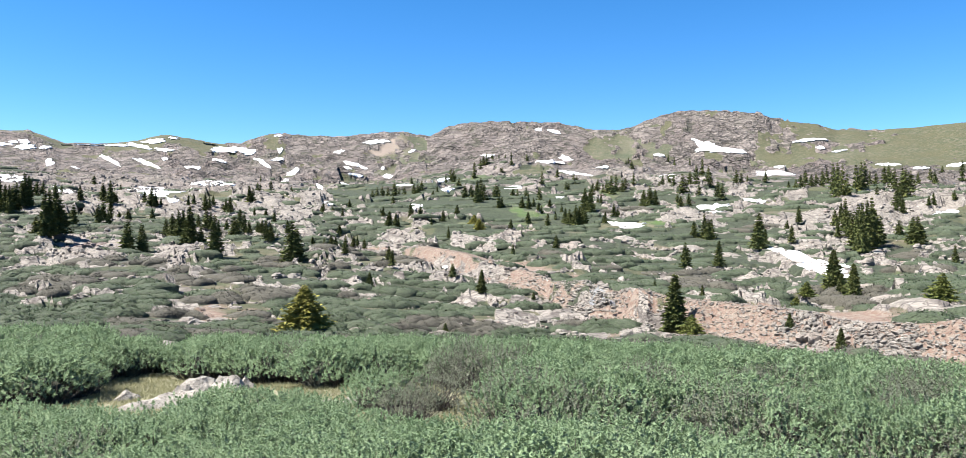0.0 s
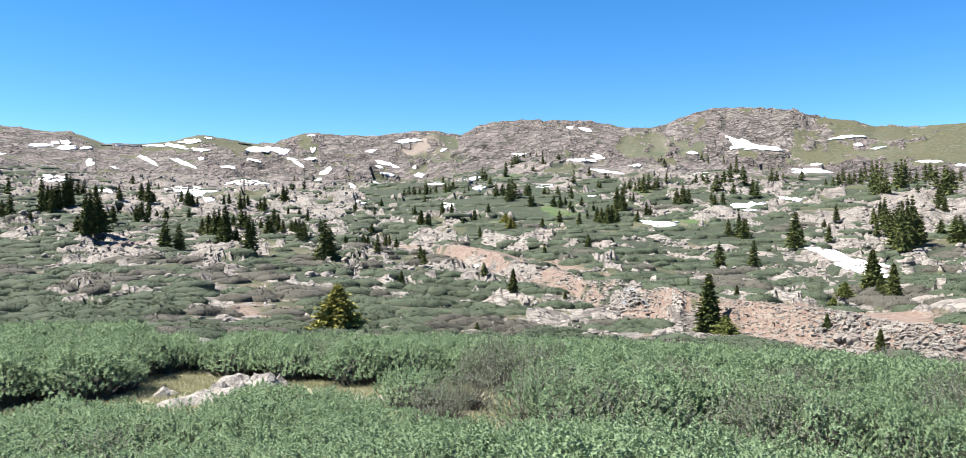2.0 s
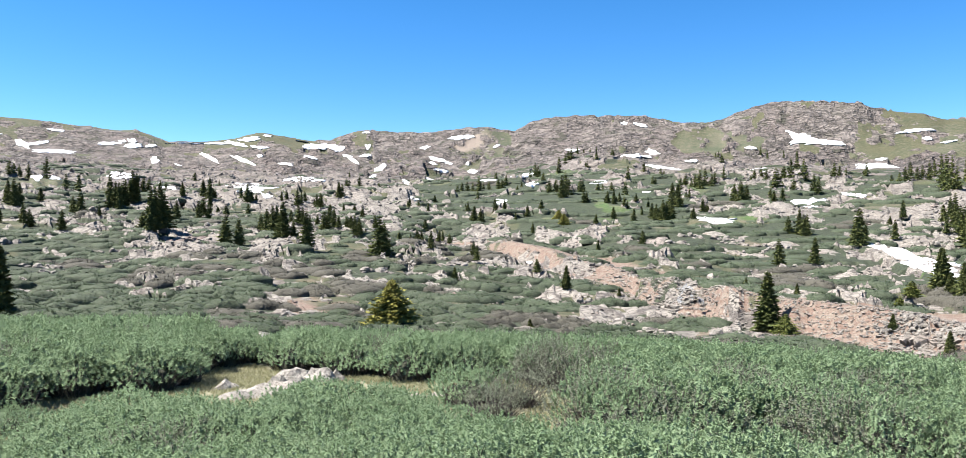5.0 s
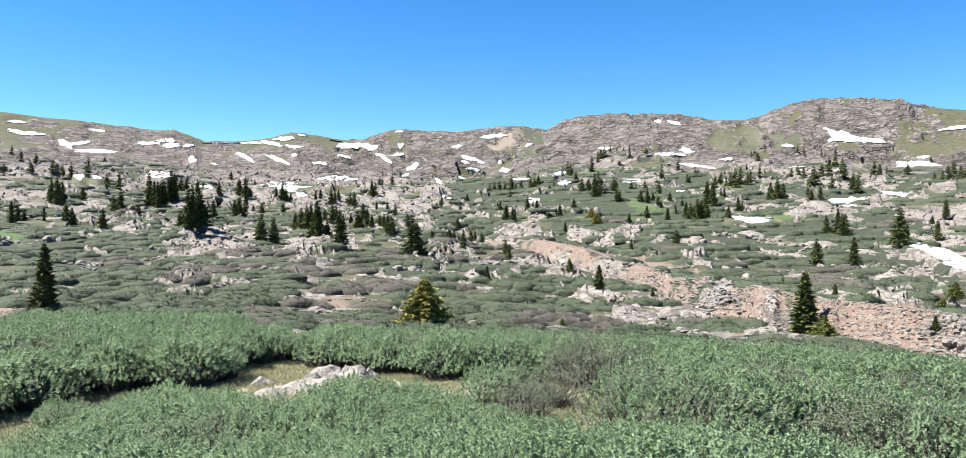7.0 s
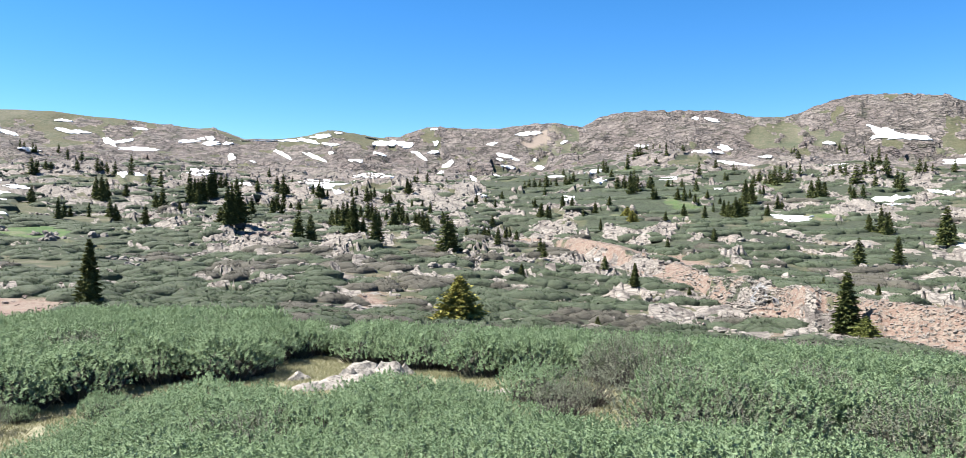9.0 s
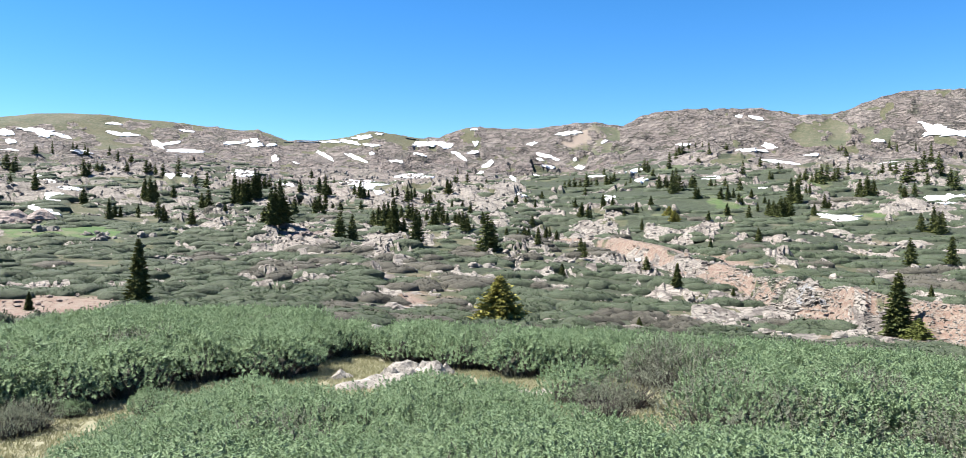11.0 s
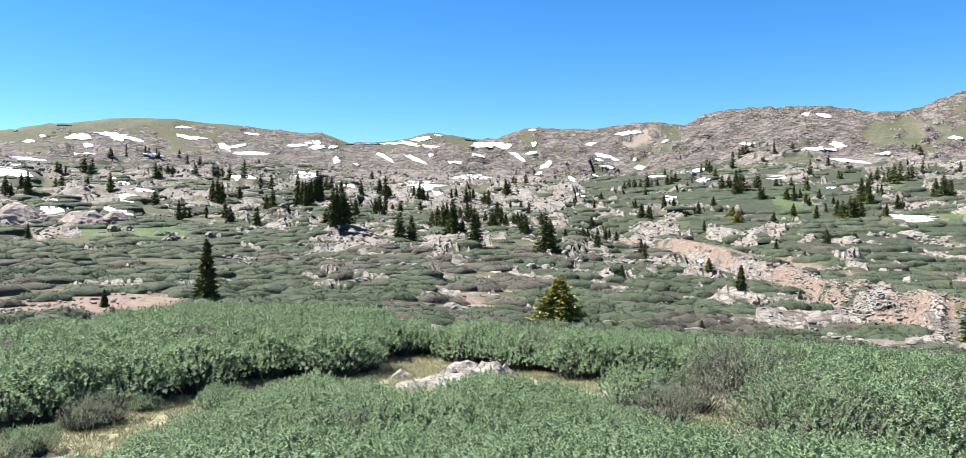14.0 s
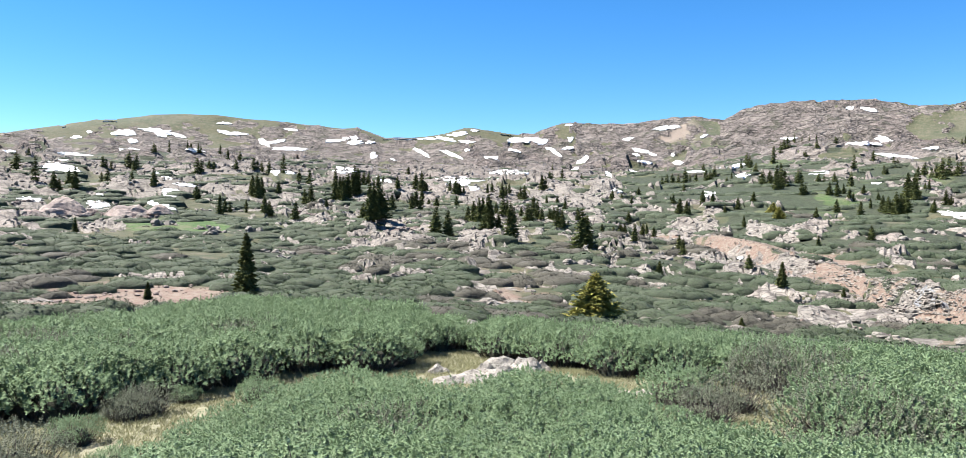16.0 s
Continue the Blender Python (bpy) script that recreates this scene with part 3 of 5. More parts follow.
# ---- ground ----
def willow_want(b, lr):
    """How well low willows grow, by bearing and log of distance: streaks along the contours."""
    return fractal(b / 2.4, lr * 13, 51, 3) + np.interp(lr, np.log([27, 60, 120, 200, 330, 480, 650]), [.13, .11, .12, .11, .08, -.04, -.5]) \
        + .07 * np.exp(-((b + 1) / 9) ** 2 - ((lr - 5.3) / .5) ** 2) + .05 * np.exp(-((b - 14) / 14) ** 2 - ((lr - 4.6) / .5) ** 2)


def build_ground():
    fine = np.arange(-57, 36.01, 0.17)
    coarse = np.concatenate([np.arange(-180, -57, 3.0), fine, np.arange(37, 180, 3.0)])
    reach = np.concatenate([[0.002, 1, 2, 3.5, 5], np.geomspace(6, 26, 44), np.geomspace(26.4, 820, 236), np.linspace(824, 1012, 56), np.geomspace(1020, 4600, 24)])
    b, r = np.meshgrid(np.radians(coarse), reach)
    x, y = r * np.sin(b), r * np.cos(b)
    z = height(x, y)
    rows, cols = b.shape
    at = np.arange(rows * cols).reshape(rows, cols)
    nxt = np.roll(at, -1, axis=1)
    faces = np.stack([at[:-1], nxt[:-1], nxt[1:], at[1:]], -1).reshape(-1, 4)[:, ::-1]
    deg, lr = np.degrees(b), np.log(np.maximum(r, 2))
    patchy = fractal(deg / 3.0, lr * 9, 23, 3) - .5
    bare = region(deg, lr, BARE) + 0.9 * patchy + np.interp(r, [12, 24, 32, 60, 130, 300], [-.5, -.3, .2, .22, .12, .0])
    green = region(deg, lr, GREEN) + 1.1 * (fractal(deg / 4.0, lr * 7, 29, 3) - .5) + .06
    face = bank_face(deg, r)
    bare = np.maximum(bare * (1 - .6 * face), 1.0 * face)
    green = green * (1 - face)
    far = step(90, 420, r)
    rock = outcrop(x, y).ravel()
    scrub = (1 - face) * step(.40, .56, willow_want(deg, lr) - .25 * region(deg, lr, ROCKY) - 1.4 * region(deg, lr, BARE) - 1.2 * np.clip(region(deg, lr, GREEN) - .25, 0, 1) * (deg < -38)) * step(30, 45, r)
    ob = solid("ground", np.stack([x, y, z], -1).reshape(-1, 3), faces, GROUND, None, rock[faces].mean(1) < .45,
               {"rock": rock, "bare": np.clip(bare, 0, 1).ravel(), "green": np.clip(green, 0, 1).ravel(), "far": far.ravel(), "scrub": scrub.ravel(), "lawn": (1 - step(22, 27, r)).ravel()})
    tagged(ob, "rocky alpine slope of dry grass, bare soil and pale granite", "ground", kind="structure")
    return coarse, reach, np.maximum.accumulate(z / r, axis=0), z


LAND = build_ground()


def reach_of(bearing, rise):
    """How far off the slope first rises to a given height per metre of distance, at a bearing."""
    bearings, reach, rises, lift = LAND
    col = np.clip(np.searchsorted(bearings, bearing), 1, len(bearings) - 1)
    col = np.where(bearing - bearings[col - 1] < bearings[col] - bearing, col - 1, col)
    out = np.empty(len(bearing))
    for k, (c, e) in enumerate(zip(col, rise)):
        crest = np.searchsorted(reach, 1000)
        e = min(e, rises[crest, c] - .0025)
        i = min(max(np.searchsorted(rises[:, c], e), 1), crest)
        a, b = rises[i - 1, c], rises[i, c]
        f = 0.5 if b <= a else min(max((e - a) / (b - a), 0), 1)
        out[k] = reach[i - 1] * (1 - f) + reach[i] * f
    return out


def crest_rise(b):
    """Rise of the skyline at a bearing."""
    bearings, reach, rises, lift = LAND
    return np.interp(b, bearings, rises[np.searchsorted(reach, 1000)])


def lie(b, r):
    """Height of the ground sheet itself, between its own grid lines."""
    bearings, reach, rises, lift = LAND
    i = np.clip(np.searchsorted(reach, r) - 1, 0, len(reach) - 2)
    j = np.clip(np.searchsorted(bearings, b) - 1, 0, len(bearings) - 2)
    f = np.clip((r - reach[i]) / (reach[i + 1] - reach[i]), 0, 1)
    g = np.clip((b - bearings[j]) / (bearings[j + 1] - bearings[j]), 0, 1)
    return (lift[i, j] * (1 - f) + lift[i + 1, j] * f) * (1 - g) + (lift[i, j + 1] * (1 - f) + lift[i + 1, j + 1] * f) * g


# ---- snow ----
def snow_patch(bearing, rise, half, deep, lean, seed, stout=.28, label="patch of old white snow melting on the rocky slope"):
    """A patch of old snow that fills a hollow of the slope: bearing and rise (per mille of distance) of its middle, half width in degrees,
    half depth in rise, lean of its long axis. Its rim dips into the ground."""
    rings, around = 8, 64
    a, q = np.meshgrid(np.linspace(0, 2 * math.pi, around + 1)[:-1], np.append(np.linspace(0.02, 1, rings), 1.03))
    long = min(max(half * 17.5 / deep, 1), 4)
    rag = fractal(np.cos(a) * long * 1.1 + seed * 7.7, np.sin(a) * 1.3 + seed * 3.1, seed, 4, .62) - .5
    size = np.clip(.94 + 1.5 * rag, .3, 1.4)
    u, v = q * size * np.cos(a), q * size * np.sin(a)
    bend = .5 * math.sin(seed * 2.4)
    thin = 1 - (1 - stout) * min(abs(lean) * 1.25, 1)
    b = bearing + half * u
    e = (rise + deep * (thin * v + 1.1 * lean * u + bend * thin * (u * u - .4))) / 1000
    e = np.minimum(e, crest_rise(b) - .0014)
    r = reach_of(b.ravel(), e.ravel()).reshape(u.shape)
    mid = np.median(r[:rings])
    loose = 1.0 if mid > 150 else 3.0
    r = np.clip(r, mid * (1 - .10 * loose), mid * (1 + .08 * loose))
    for k in range(10):
        ring = np.pad(r, ((1, 1), (0, 0)), mode="edge")
        r = np.minimum(r, (r * 2 + ring[:-2] + ring[2:] + np.roll(r, 1, 1) + np.roll(r, -1, 1)) / 6)
    r = r * .997
    r[-1] = np.minimum(r[-2] * 1.015 + .2, 1010)
    e[-1] -= .0022
    x, y = r * np.sin(np.radians(b)), r * np.cos(np.radians(b))
    z = np.minimum(e * r, lie(b, r) + .15 + .0022 * r)
    z[-1] -= .25 + .001 * r[-1]
    at = np.arange((rings + 1) * around).reshape(rings + 1, around)
    nxt = np.roll(at, -1, 1)
    faces = np.stack([at[:-1], at[1:], nxt[1:], nxt[:-1]], -1).reshape(-1, 4)
    ob = solid("snow_patch", np.stack([x, y, z], -1).reshape(-1, 3), faces, SNOW, None, True)
    return tagged(ob, label, "snow patch", "snow patches")


for k, row in enumerate(PATCHES[:-2]):
    snow_patch(*row, k % 19 + 3)
for k, row in enumerate(SNOW_TONGUES):
    snow_patch(*row, 9 + 3 * k, .55, "long tongue of old white snow in a trough among willows")


# ---- conifers ----
def spruce_crown(seed, whorls, boughs, sprays, spread=0.2):
    """A crown one metre high: drooping boughs in whorls, each with side sprays of needles."""
    rng = np.random.default_rng(seed)
    base, along, side = [], [], []
    lump = rng.uniform(.72, 1.18, 12)
    for k in range(whorls):
        t = (k + rng.uniform(-.35, .35)) / whorls
        z = 0.05 + 0.93 * max(t, 0) ** 0.93
        for j in range(boughs):
            a = rng.uniform(0, 2 * math.pi)
            reach = spread * (1 - z) ** 0.85 * lump[int(a / 2 / math.pi * 11.99)] * rng.uniform(.62, 1.15) + 0.012
            out = np.array([math.cos(a), math.sin(a), 0])
            across = np.array([-out[1], out[0], 0])
            rise = rng.uniform(-.42, .08) + .55 * max(z - .75, 0)
            for s in range(sprays):
                f = (s + rng.uniform(.2, 1)) / sprays
                p = np.array([0, 0, z]) + out * reach * f + np.array([0, 0, reach * (rise * f + .22 * f * f)])
                turn = rng.uniform(-1.0, 1.0)
                d = out * math.cos(turn) + across * math.sin(turn) + np.array([0, 0, rng.uniform(-.35, .2)])
                size = (0.17 * reach + .018) * rng.uniform(.7, 1.4) * (2.8 / sprays ** .5)
                w = unit(np.cross(d, rng.normal(size=3))) * size * rng.uniform(.3, .46)
                base.append(p - unit(d) * size * .4)
                along.append(unit(d) * size * 1.5)
                side.append(w)
    for k in range(6):
        base.append(np.array([0, 0, .93 + .008 * k]))
        along.append(np.array([rng.uniform(-.015, .015), rng.uniform(-.015, .015), .05]))
        side.append(rng.normal(size=3) * .004)
    skirts, layers, ring = [], max(5, whorls // 3), 9
    for k in range(layers):
        z = .06 + .84 * k / layers
        wide = spread * (1 - z) ** .85 * .66
        drop = .10 * (1 - z) + .03
        a = np.linspace(0, 2 * math.pi, ring + 1)[:-1] + rng.uniform(0, 1)
        reach = wide * rng.uniform(.65, 1.1, ring)
        for j in range(ring):
            i = (j + 1) % ring
            mid, rad = (a[j] + math.pi / ring), wide * rng.uniform(.8, 1.2)
            top = z + drop * 1.3
            skirts.append([(0, 0, top), (reach[j] * math.cos(a[j]), reach[j] * math.sin(a[j]), z + .012),
                           (rad * math.cos(mid), rad * math.sin(mid), z - .02), (reach[i] * math.cos(a[i]), reach[i] * math.sin(a[i]), z + .012)])
    v = np.array(skirts).reshape(-1, 3)
    return joined([leaves3(np.array(base), np.array(along), np.array(side)), thirds(v, np.arange(len(v)).reshape(-1, 4))])


def spruce(seed, whorls, boughs, sprays, spread, needle, label, category="spruce", group="spruces on the slope"):
    tree = empty("spruce_tree", label, category, group)
    v, f = tube([(0, 0, -.06), (.003, 0, .3), (0, .004, .7), (0, 0, .96)], [.022, .017, .009, .002], 5)
    solid("trunk", v, f, BARK, tree)
    v, f = spruce_crown(seed, whorls, boughs, sprays, spread)
    solid("crown", v, f, needle, tree)
    return tree


def settle(model, x, y, z, turn, scale):
    """Puts the model itself, at its first use, or a copy at a place."""
    m = Matrix.LocRotScale((x, y, z), Euler((0, 0, turn)), scale)
    if model.get("used") == 0:
        del model["used"]
        model.matrix_basis = m
        return model
    return copy_thing(model, m @ Matrix.Diagonal((1 / model.scale[0], 1 / model.scale[1], 1 / model.scale[2], 1)))


def stand(model, x, y, tall, wide=1.0, turn=0.0, sink=0.02):
    return settle(model, x, y, spot_height(x, y) - sink * tall, turn, (tall * wide, tall * wide, tall))


def shelve(model):
    """The first of a kind takes the place of its first use."""
    model["used"] = 0
    return model


def place(model, x, y, tall, wide=1.0, turn=0.0):
    wide *= 1.3 if tall < 1.6 else 1.12 if tall < 3.5 else 1.0 if tall < 5.5 else .74 if tall < 7 else .6
    return stand(model, x, y, tall, wide, turn)


DARK = "dark green spruce tree among willows and rock"
NEAR_SPRUCE = [shelve(spruce(s, 48, 15, 11, .20 + .02 * (s % 3), NEEDLE, "dark green spruce tree with drooping boughs")) for s in (1, 2, 3)]
MID_SPRUCE = [shelve(spruce(s, 27, 11, 6, .20 + .03 * (s % 3), NEEDLE, DARK)) for s in (4, 5, 6, 7)]
FAR_SPRUCE = [shelve(spruce(s, 17, 9, 4, .22 + .03 * (s % 3), NEEDLE, "small dark spruce tree far up the slope")) for s in (8, 9, 10, 11)]
GOLD_SPRUCE = shelve(spruce(12, 44, 19, 14, .50, NEEDLE_GOLD, "bushy yellow-green spruce tree behind the willow thicket"))

STAND = []


def beside(model, x, y, tall, wide, turn):
    """A tree of a dense stand: its crown goes into one joined mesh with the others."""
    crown = next(part for part in model.children if part.name.startswith("crown"))
    data = crown.data
    v = np.empty(len(data.vertices) * 3)
    data.vertices.foreach_get("co", v)
    f = np.empty(len(data.loops), int)
    data.loops.foreach_get("vertex_index", f)
    c, q = math.cos(turn), math.sin(turn)
    v = (v.reshape(-1, 3) * (tall * wide, tall * wide, tall)) @ np.array([[c, q, 0], [-q, c, 0], [0, 0, 1]])
    STAND.append((v + (x, y, spot_height(x, y) - .03 * tall), f.reshape(-1, 3)))


CLOSE_TREES_A = [
    (17.23, 36.50, 1.16), (3.02, 43.22, 0.74), (-32.60, 32.22, 1.04), (-2.28, 46.01, 0.71), (16.65, 41.16, 0.89), (-30.12, 37.39, 3.97),
    (12.03, 47.59, 3.81), (27.41, 56.05, 2.95), (4.37, 65.69, 0.74), (-0.11, 67.30, 2.20), (29.08, 61.61, 1.86), (18.93, 65.45, 0.96),
    (-10.60, 70.94, 1.53), (30.24, 65.42, 3.78),
]
for k, (x, y, tall) in enumerate(CLOSE_TREES_A):
    place(NEAR_SPRUCE[k % len(NEAR_SPRUCE)], x, y, tall, (.95, 1.12, 1.02, 1.2, .9)[k % 5], 1.7 * k)

MIDDLE_TREES_A = [
    (16.77, 74.00, 1.01), (-3.09, 77.50, 1.42), (-10.31, 86.19, 1.88), (-21.74, 86.26, 4.95), (-16.55, 91.24, 2.24), (-11.32, 91.36, 2.16),
    (-30.64, 86.57, 4.41), (23.87, 89.37, 3.09), (-43.60, 93.06, 4.23), (28.01, 89.84, 3.11), (53.54, 85.96, 2.50), (-16.16, 103.29, 1.41),
    (-42.25, 93.96, 3.76), (-20.09, 118.20, 1.82), (-17.47, 105.43, 1.63), (-37.69, 98.61, 3.23), (-20.48, 102.52, 1.78), (-38.14, 98.72, 5.03),
    (-20.90, 107.51, 1.46), (-21.63, 103.33, 1.13), (-28.98, 101.25, 2.76), (-28.31, 101.17, 2.48), (4.34, 109.43, 1.50), (-23.94, 106.59, 1.16),
    (-38.83, 111.28, 2.64), (-43.35, 109.60, 4.19), (-85.45, 72.33, 1.97), (-45.65, 111.50, 3.45), (10.82, 111.98, 2.03), (-55.30, 96.72, 6.07),
    (-55.78, 98.97, 6.66), (-24.93, 131.84, 2.28),
]
for k, (x, y, tall) in enumerate(MIDDLE_TREES_A):
    place(MID_SPRUCE[k % len(MID_SPRUCE)], x, y, tall, (.95, 1.12, 1.02, 1.2, .9)[k % 5], 1.7 * k)
    if k % 3 == 0:
        beside(MID_SPRUCE[(k + 1) % len(MID_SPRUCE)], x + .32 * tall * math.sin(k), y + .3 * tall, tall * (.5 + .1 * (k % 4)), 1.1, k)

MIDDLE_TREES_B = [
    (-43.80, 109.11, 4.27), (-55.48, 99.46, 4.98), (51.81, 103.63, 7.26), (-37.59, 114.47, 3.23), (52.66, 106.41, 6.78), (39.64, 108.56, 5.43),
    (53.78, 106.17, 7.54), (-64.52, 116.89, 2.98), (-41.01, 121.34, 1.77), (41.32, 110.99, 2.73), (40.60, 113.44, 2.78), (-48.18, 115.33, 2.52),
    (-55.49, 95.98, 5.67), (-64.98, 110.38, 2.81), (-5.68, 124.55, 2.03), (55.39, 107.99, 7.37), (-35.07, 118.07, 1.71), (4.75, 127.99, 1.75),
    (-34.19, 117.39, 2.14), (46.46, 114.07, 2.91), (-36.89, 117.19, 2.99), (63.99, 111.68, 4.37), (37.05, 124.58, 3.63), (-35.85, 116.26, 1.90),
    (-44.01, 122.63, 2.79), (-74.18, 104.41, 3.04), (-32.38, 125.55, 2.28), (59.93, 116.05, 5.28), (-44.84, 123.01, 3.02), (55.59, 118.90, 2.48),
    (36.89, 126.30, 4.37), (57.31, 118.44, 4.31),
]
for k, (x, y, tall) in enumerate(MIDDLE_TREES_B):
    place(MID_SPRUCE[k % len(MID_SPRUCE)], x, y, tall, (.95, 1.12, 1.02, 1.2, .9)[k % 5], 1.7 * k)
    if k % 3 == 0:
        beside(MID_SPRUCE[(k + 1) % len(MID_SPRUCE)], x + .32 * tall * math.sin(k), y + .3 * tall, tall * (.5 + .1 * (k % 4)), 1.1, k)

MIDDLE_TREES_C = [
    (38.03, 126.30, 3.45), (65.15, 114.68, 4.17), (-39.17, 122.27, 3.33), (64.81, 111.93, 2.54), (-46.79, 124.70, 2.27), (-82.64, 107.38, 3.19),
    (-83.03, 109.17, 2.87), (-65.00, 120.40, 3.83), (66.02, 120.23, 3.07), (-16.67, 145.58, 2.92), (-90.68, 105.60, 3.58), (-36.77, 133.54, 1.82),
    (60.30, 126.21, 5.74), (-18.28, 148.67, 2.98), (-9.63, 141.27, 2.19), (-92.26, 108.78, 2.45), (-77.70, 118.79, 1.64), (52.21, 130.13, 1.54),
    (-88.83, 110.27, 1.84), (-64.86, 127.82, 3.49), (-63.46, 128.52, 2.34), (-65.77, 131.34, 3.23), (-45.50, 150.98, 1.65), (-43.95, 153.46, 1.54),
    (-56.65, 167.13, 3.04), (-53.30, 159.80, 3.35), (12.93, 151.45, 2.62), (18.51, 150.87, 4.25), (20.12, 151.04, 4.12), (-12.53, 151.12, 2.34),
    (19.23, 151.54, 3.73), (-89.96, 131.86, 4.24),
]
for k, (x, y, tall) in enumerate(MIDDLE_TREES_C):
    place(MID_SPRUCE[k % len(MID_SPRUCE)], x, y, tall, (.95, 1.12, 1.02, 1.2, .9)[k % 5], 1.7 * k)
    if k % 3 == 0:
        beside(MID_SPRUCE[(k + 1) % len(MID_SPRUCE)], x + .32 * tall * math.sin(k), y + .3 * tall, tall * (.5 + .1 * (k % 4)), 1.1, k)

MIDDLE_TREES_D = [
    (-61.21, 140.36, 2.29), (17.44, 152.51, 3.19), (65.22, 138.13, 3.77), (-62.12, 132.71, 1.81), (58.59, 140.67, 3.20), (-91.63, 132.14, 3.12),
    (23.82, 147.88, 2.42), (-8.12, 154.42, 2.53), (9.20, 154.74, 2.53), (16.81, 154.48, 3.23), (-87.10, 139.41, 5.58), (-63.23, 131.79, 1.20),
    (-14.59, 153.18, 2.51), (-5.40, 158.76, 2.02), (15.20, 158.90, 2.02), (-89.29, 139.94, 6.81), (-108.75, 120.06, 3.44), (-20.52, 155.96, 1.98),
    (78.44, 141.73, 2.97), (-101.39, 129.39, 5.29), (27.95, 161.99, 2.95), (28.74, 161.85, 1.76), (-88.04, 139.77, 5.45), (-72.61, 147.93, 2.42),
    (-22.11, 163.70, 1.49), (-87.59, 142.45, 5.84), (-29.56, 159.67, 1.74), (12.15, 165.96, 2.26), (-59.68, 162.88, 3.55), (-103.50, 133.43, 4.70),
    (-105.96, 133.61, 4.74), (17.53, 168.79, 1.53),
]
for k, (x, y, tall) in enumerate(MIDDLE_TREES_D):
    place(MID_SPRUCE[k % len(MID_SPRUCE)], x, y, tall, (.95, 1.12, 1.02, 1.2, .9)[k % 5], 1.7 * k)
    if k % 3 == 0:
        beside(MID_SPRUCE[(k + 1) % len(MID_SPRUCE)], x + .32 * tall * math.sin(k), y + .3 * tall, tall * (.5 + .1 * (k % 4)), 1.1, k)

MIDDLE_TREES_E = [
    (-76.67, 156.09, 4.69), (80.11, 146.32, 4.00), (23.94, 169.26, 5.39), (-140.52, 113.83, 3.71), (92.39, 155.46, 2.83), (90.14, 153.22, 2.09),
    (-90.87, 146.28, 4.00), (-75.94, 156.92, 2.15), (-70.14, 160.53, 4.09), (23.10, 171.50, 5.31), (10.41, 174.01, 3.48), (-104.45, 140.64, 2.77),
    (-86.29, 162.47, 3.25), (15.28, 172.80, 1.89), (-59.72, 165.60, 2.71), (3.70, 175.57, 3.19), (24.82, 173.85, 3.48), (9.11, 175.80, 2.88),
    (-36.01, 171.00, 2.33), (-33.62, 169.75, 1.23), (-59.87, 168.31, 2.45), (-69.80, 161.61, 2.94), (-64.06, 164.90, 2.25), (-81.79, 163.28, 4.01),
    (11.90, 178.25, 2.27), (-93.56, 156.31, 6.40), (-63.94, 167.75, 2.29), (38.78, 176.18, 5.29), (-94.21, 154.88, 4.87), (-138.39, 117.10, 4.93),
    (27.84, 178.69, 2.12), (-94.21, 155.92, 6.95),
]
for k, (x, y, tall) in enumerate(MIDDLE_TREES_E):
    place(MID_SPRUCE[k % len(MID_SPRUCE)], x, y, tall, (.95, 1.12, 1.02, 1.2, .9)[k % 5], 1.7 * k)
    if k % 3 == 0:
        beside(MID_SPRUCE[(k + 1) % len(MID_SPRUCE)], x + .32 * tall * math.sin(k), y + .3 * tall, tall * (.5 + .1 * (k % 4)), 1.1, k)

MIDDLE_TREES_F = [
    (98.13, 157.74, 2.15), (38.28, 180.40, 4.10), (-76.41, 171.34, 2.81), (42.40, 162.61, 2.22), (48.43, 178.41, 3.24), (-128.40, 128.60, 4.24),
    (-55.90, 181.50, 4.13), (-155.30, 129.77, 4.52), (-32.85, 186.58, 2.03), (-1.40, 189.91, 6.05),
]
for k, (x, y, tall) in enumerate(MIDDLE_TREES_F):
    place(MID_SPRUCE[k % len(MID_SPRUCE)], x, y, tall, (.95, 1.12, 1.02, 1.2, .9)[k % 5], 1.7 * k)
    if k % 3 == 0:
        beside(MID_SPRUCE[(k + 1) % len(MID_SPRUCE)], x + .32 * tall * math.sin(k), y + .3 * tall, tall * (.5 + .1 * (k % 4)), 1.1, k)

